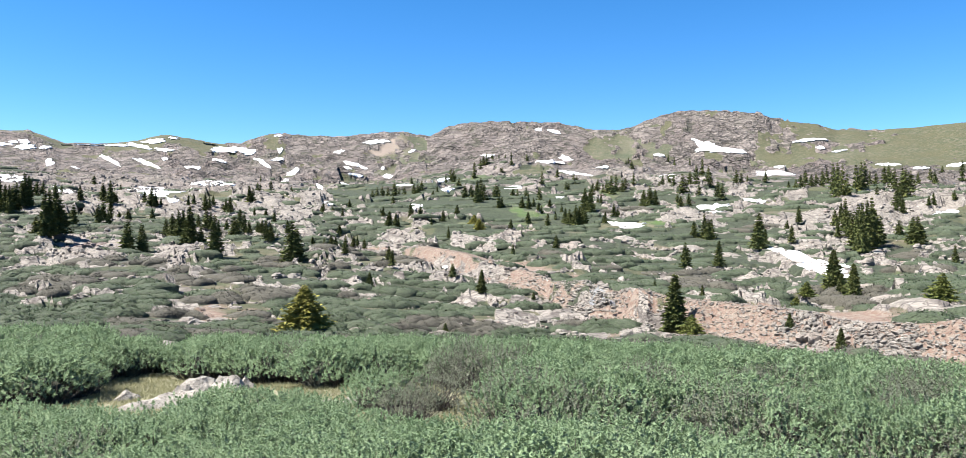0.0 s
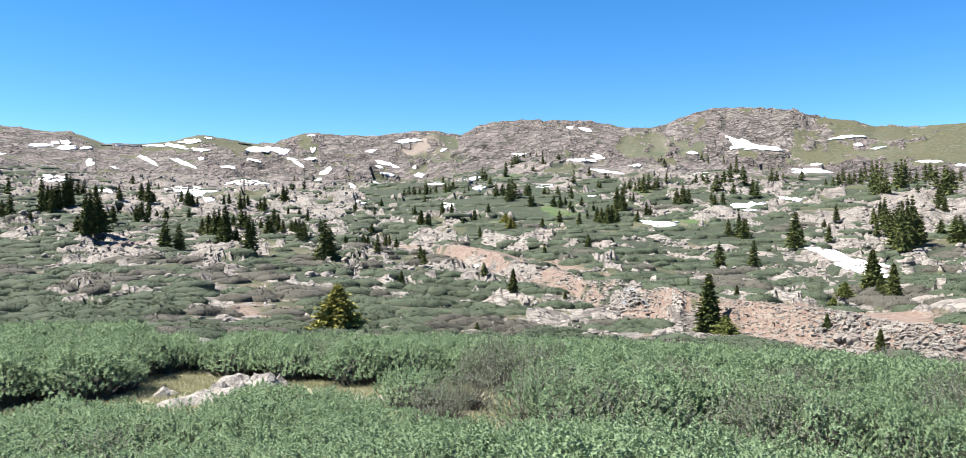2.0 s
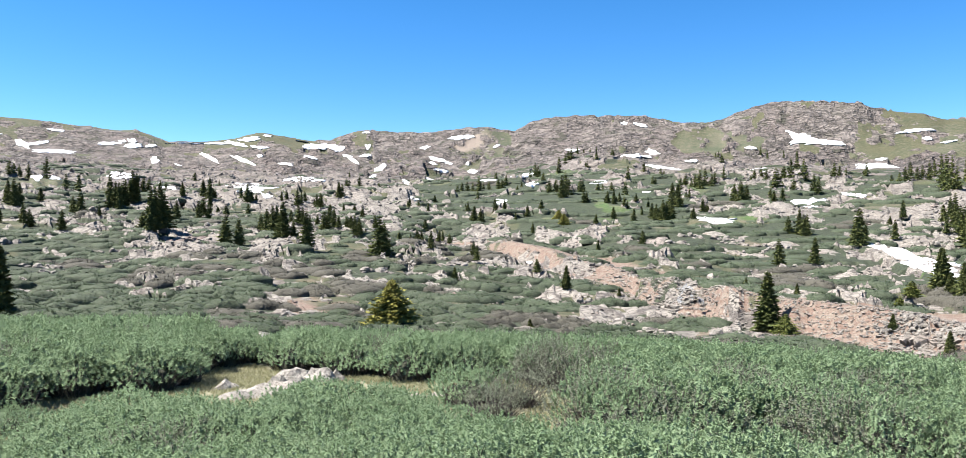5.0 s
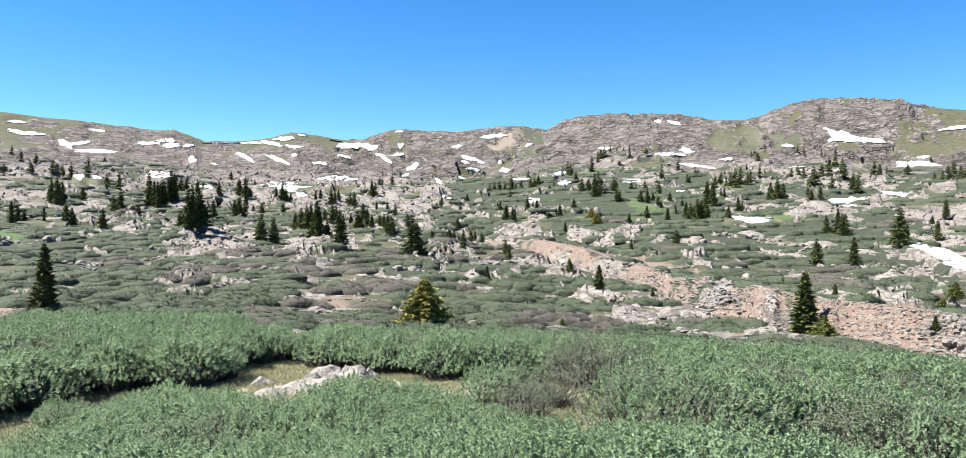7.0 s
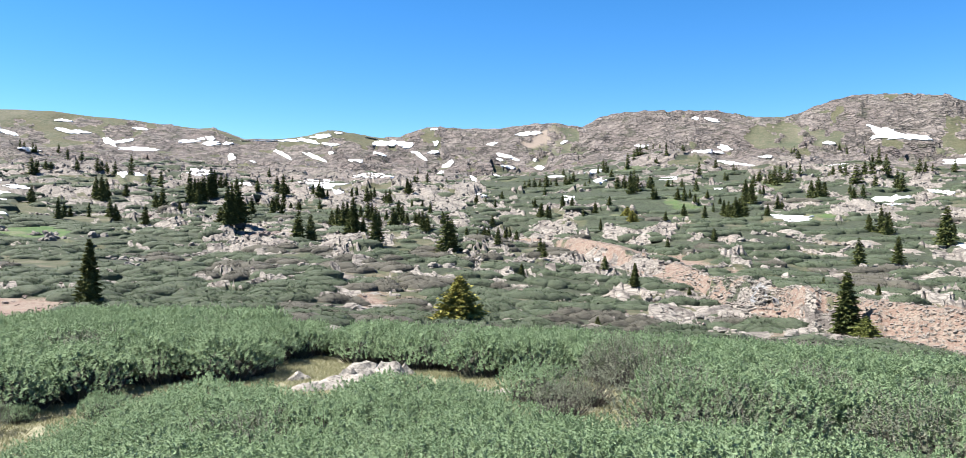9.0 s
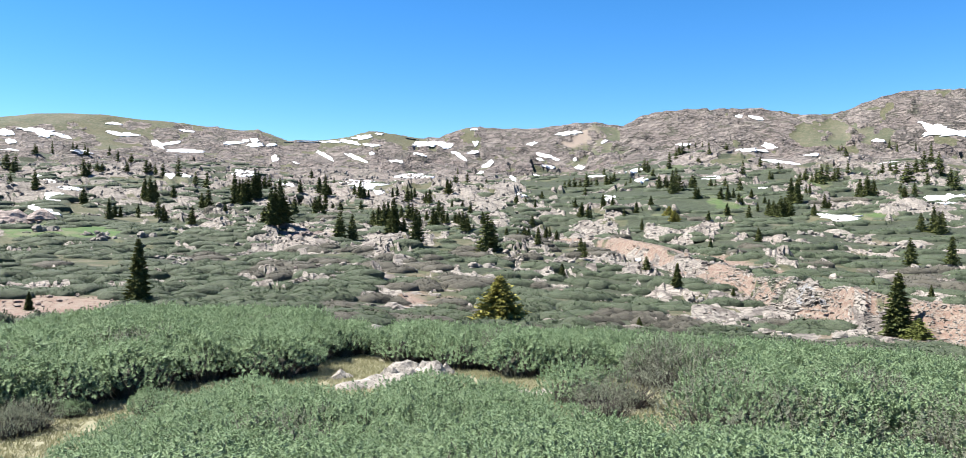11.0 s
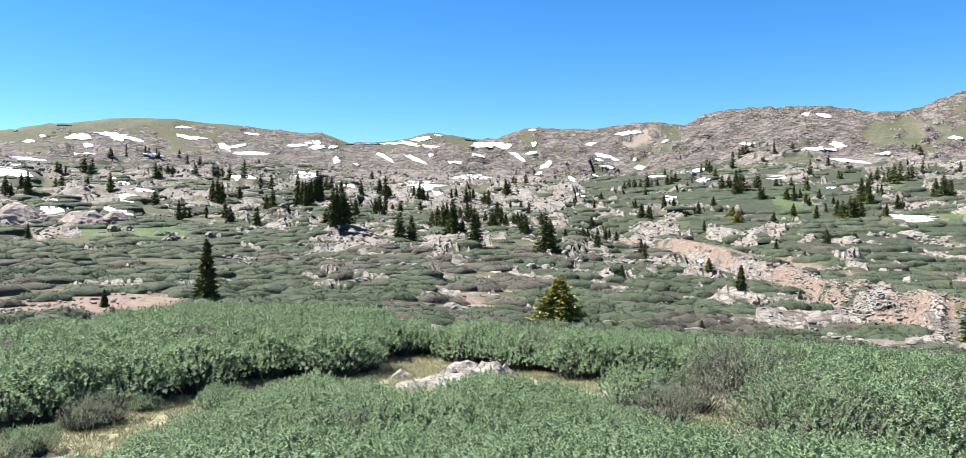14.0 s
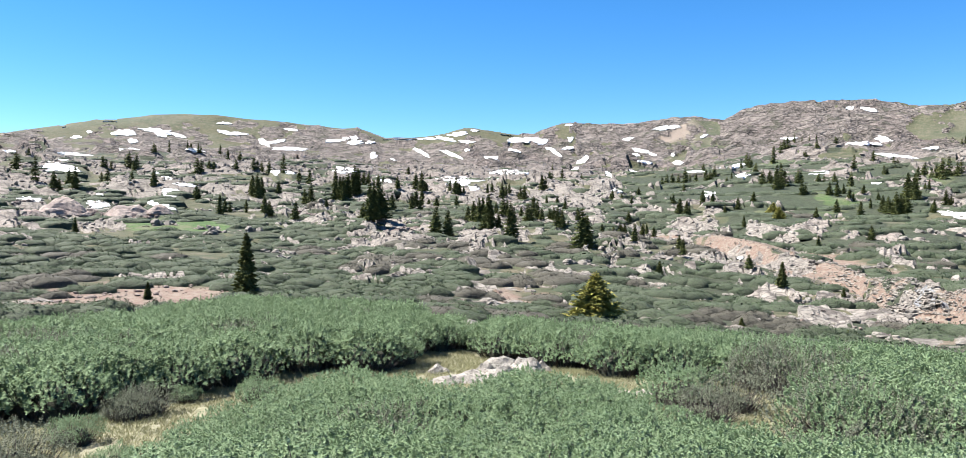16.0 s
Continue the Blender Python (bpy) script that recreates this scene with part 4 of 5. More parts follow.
DISTANT_TREES_A = [
    (47.33, 184.40, 2.52), (28.91, 199.81, 3.27), (-55.31, 182.16, 3.32), (-23.68, 199.50, 2.18), (14.41, 192.18, 3.84), (88.88, 171.00, 2.34),
    (31.02, 205.06, 3.18), (82.85, 177.15, 8.38), (94.29, 169.16, 6.92), (59.12, 190.98, 5.21), (83.17, 175.42, 7.98), (-0.62, 204.87, 6.15),
    (59.70, 189.27, 4.31), (0.20, 198.46, 4.51), (83.80, 174.59, 5.24), (96.32, 174.07, 5.86), (-5.11, 201.82, 2.39), (-154.17, 120.32, 5.81),
    (34.34, 210.27, 3.63), (9.21, 202.67, 2.58), (55.78, 195.58, 3.20), (87.12, 188.77, 7.55), (-55.18, 218.53, 1.79), (3.50, 205.35, 4.10),
    (-115.72, 169.06, 4.53), (-100.97, 181.74, 2.48), (98.18, 174.15, 5.07), (92.27, 187.44, 6.82), (52.75, 200.57, 5.47), (97.03, 192.62, 7.36),
    (4.11, 209.39, 3.43), (11.89, 209.10, 2.48),
]
for k, (x, y, tall) in enumerate(DISTANT_TREES_A):
    place(FAR_SPRUCE[k % len(FAR_SPRUCE)], x, y, tall, (.95, 1.12, 1.02, 1.2, .9)[k % 5], 1.7 * k)
    if k % 3 == 0:
        beside(FAR_SPRUCE[(k + 1) % len(FAR_SPRUCE)], x + .32 * tall * math.sin(k), y + .3 * tall, tall * (.5 + .1 * (k % 4)), 1.1, k)

DISTANT_TREES_B = [
    (34.87, 206.51, 5.26), (125.44, 246.00, 5.60), (-152.22, 137.87, 3.34), (-157.73, 174.15, 4.98), (95.14, 175.28, 5.26), (-102.32, 181.57, 2.97),
    (8.40, 210.81, 2.49), (-158.03, 141.33, 2.58), (-5.00, 211.44, 3.85), (-3.30, 211.47, 3.85), (-106.35, 183.41, 3.34), (95.82, 192.04, 7.52),
    (-132.71, 126.76, 1.81), (-107.18, 182.32, 3.81), (-108.60, 182.09, 4.18), (-59.21, 199.29, 2.17), (-14.10, 214.16, 1.95), (-57.79, 206.70, 2.82),
    (81.14, 193.63, 3.53), (37.37, 212.95, 5.23), (39.07, 212.64, 3.87), (-107.61, 182.67, 2.85), (53.29, 212.28, 3.09), (40.43, 215.64, 3.92),
    (53.19, 224.76, 2.87), (43.23, 217.85, 3.57), (77.30, 191.90, 1.74), (24.30, 221.86, 2.63), (-19.24, 223.46, 3.05), (86.86, 204.41, 5.02),
    (-115.96, 164.66, 3.55), (88.28, 203.80, 3.34),
]
for k, (x, y, tall) in enumerate(DISTANT_TREES_B):
    place(FAR_SPRUCE[k % len(FAR_SPRUCE)], x, y, tall, (.95, 1.12, 1.02, 1.2, .9)[k % 5], 1.7 * k)
    if k % 3 == 0:
        beside(FAR_SPRUCE[(k + 1) % len(FAR_SPRUCE)], x + .32 * tall * math.sin(k), y + .3 * tall, tall * (.5 + .1 * (k % 4)), 1.1, k)

DISTANT_TREES_C = [
    (-20.41, 224.46, 3.48), (-13.51, 224.43, 1.84), (-32.55, 223.58, 2.44), (-26.35, 224.95, 4.10), (-23.28, 225.29, 2.67), (-100.00, 209.45, 1.90),
    (-7.51, 238.31, 3.25), (-28.34, 226.39, 2.67), (61.59, 225.55, 4.10), (-30.23, 227.28, 3.10), (-25.35, 229.00, 2.09), (-31.85, 228.19, 2.70),
    (-18.61, 230.78, 3.57), (61.88, 220.19, 6.01), (56.53, 230.44, 3.14), (65.04, 218.69, 4.98), (106.11, 284.64, 4.66), (-139.35, 189.88, 6.20),
    (-150.84, 190.70, 3.81), (17.31, 221.97, 4.04), (70.54, 211.17, 3.84), (-150.35, 191.85, 3.82), (-150.06, 193.58, 2.99), (71.95, 211.28, 2.69),
    (-161.06, 154.51, 3.68), (94.71, 271.83, 2.72), (-148.70, 195.38, 4.29), (28.58, 239.07, 3.48), (-195.33, 146.79, 5.29), (-76.95, 262.39, 2.39),
    (-159.88, 181.61, 3.10), (-192.80, 175.96, 2.56),
]
for k, (x, y, tall) in enumerate(DISTANT_TREES_C):
    place(FAR_SPRUCE[k % len(FAR_SPRUCE)], x, y, tall, (.95, 1.12, 1.02, 1.2, .9)[k % 5], 1.7 * k)
    if k % 3 == 0:
        beside(FAR_SPRUCE[(k + 1) % len(FAR_SPRUCE)], x + .32 * tall * math.sin(k), y + .3 * tall, tall * (.5 + .1 * (k % 4)), 1.1, k)

DISTANT_TREES_D = [
    (-13.62, 278.51, 2.79), (25.06, 254.73, 3.48), (83.36, 288.27, 5.25), (-193.39, 173.41, 3.58), (-23.62, 251.12, 2.75), (-163.53, 183.16, 2.09),
    (-153.73, 186.08, 3.12), (-189.76, 182.94, 5.00), (-192.16, 182.30, 5.23), (-10.84, 279.32, 4.83), (-12.22, 290.43, 5.28), (-158.55, 181.99, 2.68),
    (-123.55, 240.95, 3.29), (213.45, 337.74, 10.14), (141.84, 247.26, 4.05), (133.07, 248.94, 6.34), (129.22, 249.42, 4.54), (133.24, 252.00, 6.88),
    (7.63, 301.46, 2.75), (-232.58, 179.10, 2.97), (90.98, 203.21, 5.54), (54.52, 278.37, 3.29), (123.93, 273.30, 5.72), (-3.26, 290.67, 6.61),
    (120.70, 274.74, 4.50), (-189.15, 224.48, 4.29), (203.92, 345.85, 6.29), (192.32, 322.89, 5.29), (-184.92, 226.13, 3.53), (-1.07, 319.01, 4.93),
    (138.78, 723.33, 6.57), (11.46, 306.55, 3.35),
]
for k, (x, y, tall) in enumerate(DISTANT_TREES_D):
    place(FAR_SPRUCE[k % len(FAR_SPRUCE)], x, y, tall, (.95, 1.12, 1.02, 1.2, .9)[k % 5], 1.7 * k)
    if k % 3 == 0:
        beside(FAR_SPRUCE[(k + 1) % len(FAR_SPRUCE)], x + .32 * tall * math.sin(k), y + .3 * tall, tall * (.5 + .1 * (k % 4)), 1.1, k)

DISTANT_TREES_E = [
    (0.28, 323.73, 4.42), (1.56, 322.93, 4.70), (-299.01, 348.67, 5.91), (-308.65, 341.69, 5.86), (197.09, 779.81, 9.22), (210.16, 770.30, 8.41),
    (-309.06, 309.50, 5.47), (-350.03, 362.73, 7.61), (209.58, 857.45, 9.35), (-312.77, 337.92, 5.84), (155.92, 539.28, 6.37), (220.66, 364.13, 3.31),
    (10.24, 788.68, 8.61), (18.38, 873.91, 6.36), (25.71, 875.86, 6.38), (17.88, 310.02, 2.82), (33.11, 886.41, 5.65),
]
for k, (x, y, tall) in enumerate(DISTANT_TREES_E):
    place(FAR_SPRUCE[k % len(FAR_SPRUCE)], x, y, tall, (.95, 1.12, 1.02, 1.2, .9)[k % 5], 1.7 * k)
    if k % 3 == 0:
        beside(FAR_SPRUCE[(k + 1) % len(FAR_SPRUCE)], x + .32 * tall * math.sin(k), y + .3 * tall, tall * (.5 + .1 * (k % 4)), 1.1, k)

GOLD_TREES = [
    (-9.59, 40.86, 2.94), (-1.61, 141.93, 2.37), (-0.67, 137.16, 2.07),
]
for x, y, tall in GOLD_TREES:
    place(GOLD_SPRUCE, x, y, tall, 1.0, x)


GREEN_BUSH = shelve(spruce(13, 30, 14, 10, .46, NEEDLE_OLIVE, "low bushy olive-green spruce on the gully bank"))
BUSHY_TREES = [(12.52, 45.46, 1.25), (23.80, 55.71, 1.15), (23.2, 56.2, .9), (30.3, 50.0, 2.1)]
for x, y, tall in BUSHY_TREES:
    place(GREEN_BUSH, x, y, tall, 1.0, 2 * x)

v, f = joined(STAND)
tagged(solid("spruce_stand", v, f, NEEDLE), "small dark spruces crowding between the taller trees", "spruces", kind="stuff")


# ---- rock outcrops ----
def stone(rng, size, level=2, rough=.05):
    """An angular stone: a ball cut by random planes, its faces left uneven."""
    bm = bmesh.new()
    bmesh.ops.create_icosphere(bm, subdivisions=level, radius=1)
    v = np.array([p.co[:] for p in bm.verts])
    f = np.array([[p.index for p in q.verts] for q in bm.faces])
    bm.free()
    planes = unit(rng.normal(size=(9, 3)) * (1, 1, .8))
    dist = rng.uniform(.34, .72, 9)
    d = v @ planes.T
    radius = np.min(np.where(d > .05, dist / np.maximum(d, .05), 9), axis=1)
    v = v * np.minimum(radius, 1.15)[:, None] * (1 + rng.normal(size=(len(v), 1)) * rough)
    return v * size, f


def outcrop_model(seed, pieces, mat, label, bulk=1.0):
    """An outcrop about one metre across: many angular blocks of all sizes leaning on one another, half sunk."""
    rng = np.random.default_rng(seed)
    rock = empty("rock_outcrop", label, "rock", "rock outcrops")
    for k in range(pieces):
        x, y = rng.uniform(-.55, .55), rng.normal() * .14
        big = (.06 + .16 * rng.uniform(0, 1) ** 2.5) * (1.35 - 1.1 * abs(x)) * bulk
        v, f = stone(rng, np.array([1.2, .95, 1.05]) * big, 2 if big > .07 else 1, .06)
        turn = np.array(Euler((rng.uniform(-.5, .5), rng.uniform(-.35, .35), rng.uniform(-.8, .8))).to_matrix())
        solid("block", v @ turn.T + (x, y, big * .25 + .1 * (1 - 2 * abs(x)) * rng.uniform(0, 1)), f, mat, rock)
    return shelve(rock)


def boulder_model(seed, mat, label):
    rng = np.random.default_rng(seed)
    v, f = stone(rng, np.array([.62, .42, .5]), 2)
    v[:, 2] += .14 * np.sin(v[:, 0] * 9 + seed) * (v[:, 2] > 0)
    return shelve(tagged(solid("boulder", v, f, mat), label, "rock", "boulders on the slope"))


ROCK_SPOTS = [(r * math.sin(math.radians(b)), r * math.cos(math.radians(b)), 5.5) for b, r in ((20, 112), (21.2, 105), (22.4, 98.5), (23.6, 92), (24.7, 86))]


def foot_height(x, y, wide):
    """Height of the lowest ground under a thing about wide metres in half width."""
    r, b = polar(x + wide * np.array([0, 1, -1, 0, 0]), y + wide * np.array([0, 0, 0, 1, -1]))
    return float(lie(b, r).min())


def set_rock(models, k, x, y, wide, tall, turn=0.0):
    """An outcrop about wide metres across, tall metres high; a long one is set as a row, each on its own ground."""
    n = max(1, math.ceil(wide / 3.0))
    ROCK_SPOTS.append((x, y, wide * .5 + .9))
    for i in range(n):
        h = .5 + .5 * math.sin(12.9 * k + 78.2 * i)
        off = (i - (n - 1) / 2 + (h - .5) * .5 * (n > 1)) * wide / n
        px, py = x + off * math.cos(turn), y + off * math.sin(turn) + .02 * wide * math.sin(5 * i + k)
        settle(models[(k + 3 * i) % len(models)], px, py, foot_height(px, py, .35 * wide / n) - .06 * tall, turn + (h - .5) * 1.1 + math.pi * ((k + i) % 2),
               (wide / n * (1.0 + .7 * h), wide / n * (.9 + .4 * h), min(tall, .65 * wide / n) * (1.1 + 1.1 * h) * (1.5 if math.hypot(x, y) < 25 else 1.0)))


NEAR_ROCK = [outcrop_model(20 + k, 16, PALE_ROCK, "pale granite outcrop of broken angular blocks") for k in range(4)]
PINK_OUTCROP = [outcrop_model(30 + k, 18, PINK_ROCK, "pinkish granite outcrop weathered into blocks") for k in range(2)]
FAR_ROCK = [boulder_model(40 + k, (PALE_ROCK, PINK_ROCK)[k % 3 == 2], "pale grey rock boulder on the slope") for k in range(6)]


def slab_model(seed, mat, label, uneven=.02, rise=.30):
    """A broad rock worn by ice, rising gently from the ground, with cracks across it."""
    rng = np.random.default_rng(seed)
    bm = bmesh.new()
    bmesh.ops.create_icosphere(bm, subdivisions=4 if uneven < .04 else 3, radius=1)
    v = np.array([p.co[:] for p in bm.verts])
    f = np.array([[p.index for p in q.verts] for q in bm.faces])
    bm.free()
    a = np.arctan2(v[:, 1], v[:, 0])
    bulge = np.sign(v[:, 2]) * v[:, 2] ** 2
    lump = fractal(v[:, 0] * 2.2 + seed, v[:, 1] * 2.2, seed, 3) - .5
    z = rise * np.where(bulge > 0, bulge * (1 + .9 * lump), .6 * bulge)
    crack = np.abs(np.sin(v[:, 0] * 6 + v[:, 1] * 2.5 + 5 * lump + seed)) < .16
    z = z - np.where(crack & (bulge > .1), .07 * rise, 0)
    out = 1 + .14 * np.sin(3 * a + seed) + .08 * np.sin(5 * a + 2 * seed)
    v = np.stack([v[:, 0] * .6 * out, v[:, 1] * .48 * out, z], 1) + rng.normal(size=v.shape) * uneven * (.3, .3, .25)
    return shelve(tagged(solid("flat_rock", v, f, mat), label, "rock", "broad worn rocks"))


CLEARING_ROCK = [slab_model(50 + k, WORN_ROCK, "pale grey worn boulder in the grass of a clearing", .06, .52) for k in range(3)]
PALE_SLAB = [slab_model(80 + k, PALE_ROCK, "smooth pale granite slab among low willows") for k in range(3)]
PINK_SLAB = [slab_model(90 + k, PINK_SLAB_ROCK, "smooth pinkish granite slab beside old snow") for k in range(2)]
SLABS = [(28.2, 60.5, 3.4, 1.7, 0), (30.2, 56.5, 3.8, 1.8, 0), (32.8, 53.0, 3.4, 1.5, 0), (27.0, 72, 3.0, 1.2, 0), (29.4, 68, 3.4, 1.2, 0), (15.0, 118, 4.5, 1.6, 0), (10.5, 128, 5, 1.7, 0), (13.5, 107, 4, 1.3, 0), (17.5, 112, 4.5, 1.5, 0),
         (-50.4, 131, 6.5, 5.4, 1), (-46.6, 134, 7.0, 5.4, 1), (-44.6, 134, 3.6, 3.0, 1), (-52.4, 126, 4.0, 3.2, 1)]
for k, (b, r, wide, tall, pink) in enumerate(SLABS):
    x, y = r * math.sin(math.radians(b)), r * math.cos(math.radians(b))
    models = PINK_SLAB if pink else PALE_SLAB
    ROCK_SPOTS.append((x, y, wide * .45))
    settle(models[k % len(models)], x, y, spot_height(x, y) - (.1 if pink else .22) * tall, -math.radians(b) + .2 * math.sin(2 * k), (wide, wide * .9, tall * (1.5 if pink else 1.7)))

LEDGES_A = [
    (-59.84, 119.00, 4.33, 2.38), (-48.77, 86.51, 3.23, 1.29), (-47.83, 76.56, 3.23, 1.61), (-18.39, 72.10, 4.59, 0.96), (-17.49, 44.47, 2.33, 0.62), (-16.29, 43.69, 1.51, 0.53),
    (-16.43, 56.34, 1.62, 0.52), (-18.47, 86.13, 3.58, 1.00), (-15.85, 87.09, 5.03, 1.15), (-12.46, 83.37, 2.74, 0.96), (-4.51, 66.01, 2.68, 0.75), (-2.09, 65.97, 2.68, 1.07),
    (-7.76, 66.36, 2.17, 0.55), (0.82, 63.00, 3.07, 0.92), (3.02, 56.21, 2.74, 1.10), (4.66, 54.20, 2.65, 1.15), (5.17, 46.80, 2.30, 0.99), (6.17, 43.10, 2.12, 0.77),
    (7.68, 43.73, 1.81, 0.79), (8.77, 43.86, 2.18, 1.09), (10.17, 43.00, 1.79, 0.86), (17.66, 39.10, 1.74, 1.05), (27.71, 45.13, 2.15, 0.77), (44.81, 85.39, 5.49, 3.45),
]
for k, (x, y, wide, tall) in enumerate(LEDGES_A):
    set_rock(NEAR_ROCK, k, x, y, wide, tall, -math.atan2(x, y) + .3 * math.sin(3 * k))

LEDGES_B = [
    (49.82, 112.31, 5.99, 3.59), (53.62, 114.60, 4.11, 2.06), (24.85, 68.60, 3.56, 1.18), (63.52, 106.23, 7.04, 3.62), (70.03, 112.53, 4.31, 2.58), (30.36, 111.22, 4.68, 1.31),
    (22.03, 119.96, 10.90, 1.78), (16.15, 113.02, 5.56, 1.11), (25.66, 114.44, 6.67, 1.33), (10.32, 87.05, 3.56, 1.71), (8.90, 62.21, 3.06, 1.33), (13.11, 74.73, 3.70, 1.23),
    (5.28, 85.59, 4.18, 1.11), (2.40, 82.22, 3.34, 0.93), (70.94, 209.89, 10.80, 2.52), (-0.81, 249.16, 18.21, 3.65), (13.11, 288.26, 18.76, 4.69), (-21.30, 312.10, 17.79, 3.05),
    (-17.41, 206.15, 13.44, 2.35), (14.92, 213.58, 15.65, 2.78), (-18.96, 52.57, 2.28, 0.45), (-2.34, 45.11, 2.20, 0.44), (0.26, 52.70, 2.14, 0.77), (-7.28, 45.03, 1.48, 0.52),
]
for k, (x, y, wide, tall) in enumerate(LEDGES_B):
    set_rock(NEAR_ROCK, k, x, y, wide, tall, -math.atan2(x, y) + .3 * math.sin(3 * k))

LEDGES_C = [
    (-31.43, 66.25, 3.58, 0.83), (-28.22, 54.79, 3.01, 0.70), (-31.72, 73.10, 3.24, 0.78), (-98.68, 78.20, 7.14, 2.25), (-114.92, 99.49, 6.16, 2.96), (-70.25, 84.02, 7.10, 2.66),
    (-75.30, 86.19, 4.64, 2.04), (-82.93, 85.37, 5.79, 1.73), (-49.16, 66.45, 4.01, 1.07), (-45.97, 63.65, 3.17, 0.89), (-95.31, 109.88, 7.08, 1.88), (-237.47, 195.38, 22.46, 5.99),
    (-54.65, 84.97, 3.27, 0.98), (-37.34, 29.25, 2.29, 0.54), (-37.47, 27.95, 1.88, 0.45), (-33.69, 27.75, 1.41, 0.28), (-89.52, 134.53, 7.86, 1.83), (-84.68, 72.40, 5.41, 0.81),
]
for k, (x, y, wide, tall) in enumerate(LEDGES_C):
    set_rock(NEAR_ROCK, k, x, y, wide, tall, -math.atan2(x, y) + .3 * math.sin(3 * k))

PINK_LEDGES_A = [
    (-52.64, 97.57, 5.40, 3.60), (-49.90, 96.89, 5.32, 3.01), (-101.62, 82.05, 7.94, 3.81), (-119.11, 93.23, 6.13, 3.19), (-100.85, 91.98, 8.85, 4.20), (-95.61, 91.33, 7.50, 3.65),
    (-100.38, 88.04, 6.49, 2.60), (-112.55, 94.39, 9.52, 4.29), (-99.02, 91.51, 7.65, 3.72), (-95.22, 92.20, 6.45, 3.22), (-77.93, 113.28, 7.80, 2.45),
]
for k, (x, y, wide, tall) in enumerate(PINK_LEDGES_A):
    set_rock(PINK_OUTCROP, k, x, y, wide, tall, -math.atan2(x, y) + .3 * math.sin(3 * k))

# bearing, distance, width, height
CLEARING_ROCKS = [(-20.4, 18.9, 1.15, .62, 0), (-18.6, 18.7, .95, .58, 1), (-17.4, 18.9, .5, .42, 2), (-21.6, 18.4, .55, .34, 1), (-22.6, 17.0, 1.5, .34, 2), (-24.2, 16.8, 1.0, .26, 0), (-21.2, 17.2, .8, .36, 1),
                  (-25.2, 18.2, .6, .3, 2), (-11.6, 15.6, .55, .24, 0), (-9.6, 15.9, .7, .2, 1), (-12.6, 15.2, .4, .2, 2), (-22.9, 28.6, 1.6, .6, 0)]
for k, (b, r, wide, tall, form) in enumerate(CLEARING_ROCKS):
    x, y = r * math.sin(math.radians(b)), r * math.cos(math.radians(b))
    settle(CLEARING_ROCK[form], x, y, foot_height(x, y, .3 * wide), -math.radians(b) + .3 * math.sin(3 * k), (wide * .8, wide * .66, tall * 1.35))


def scatter_rocks(count, low, high, models, seed):
    """Loose outcrops where the ground is bare rock."""
    rng = np.random.default_rng(seed)
    b = rng.uniform(-56, 35.5, 9000)
    r = np.exp(rng.uniform(math.log(low), math.log(high), 9000))
    x, y = r * np.sin(np.radians(b)), r * np.cos(np.radians(b))
    good = np.flatnonzero((outcrop(x, y) > .6) & (region(b, np.log(r), BARE) < .25))[:count]
    for k in good:
        wide = min(r[k] * rng.uniform(.003, .009), 2.0)
        set_rock(models, int(k), x[k], y[k], wide, wide * rng.uniform(.18, .32), -math.radians(b[k]) + rng.uniform(-.25, .25))


scatter_rocks(60, 60, 240, NEAR_ROCK, 1)
scatter_rocks(300, 45, 250, FAR_ROCK, 2)


def broken_rock(count, seed):
    """The frost-shattered skin of the bare ledges: angular pieces past counting, leaning out of the slope."""
    rng = np.random.default_rng(seed)
    shapes = [stone(rng, np.array([1.25, .9, .85]), 1, .1) for k in range(14)]
    b = rng.uniform(-56, 35.5, 14000)
    r = np.exp(rng.uniform(math.log(70), math.log(300), 14000))
    x, y = r * np.sin(np.radians(b)), r * np.cos(np.radians(b))
    good = np.flatnonzero(outcrop(x, y) > .55)[:count]
    z = lie(b, r)
    pieces = []
    for k in good:
        v, f = shapes[k % 14]
        size = r[k] * rng.uniform(.001, .0036) + .08
        turn = np.array(Euler((rng.uniform(-.7, .7), rng.uniform(-.6, .6), rng.uniform(0, 6.28))).to_matrix())
        pieces.append(((v * size) @ turn.T + (x[k], y[k], z[k] + size * .12), f))
    v, f = joined(pieces)
    tagged(solid("rock_debris", v, f, PALE_ROCK), "pale broken rock on the bare granite ledges", "rock debris", kind="stuff")


broken_rock(5000, 8)


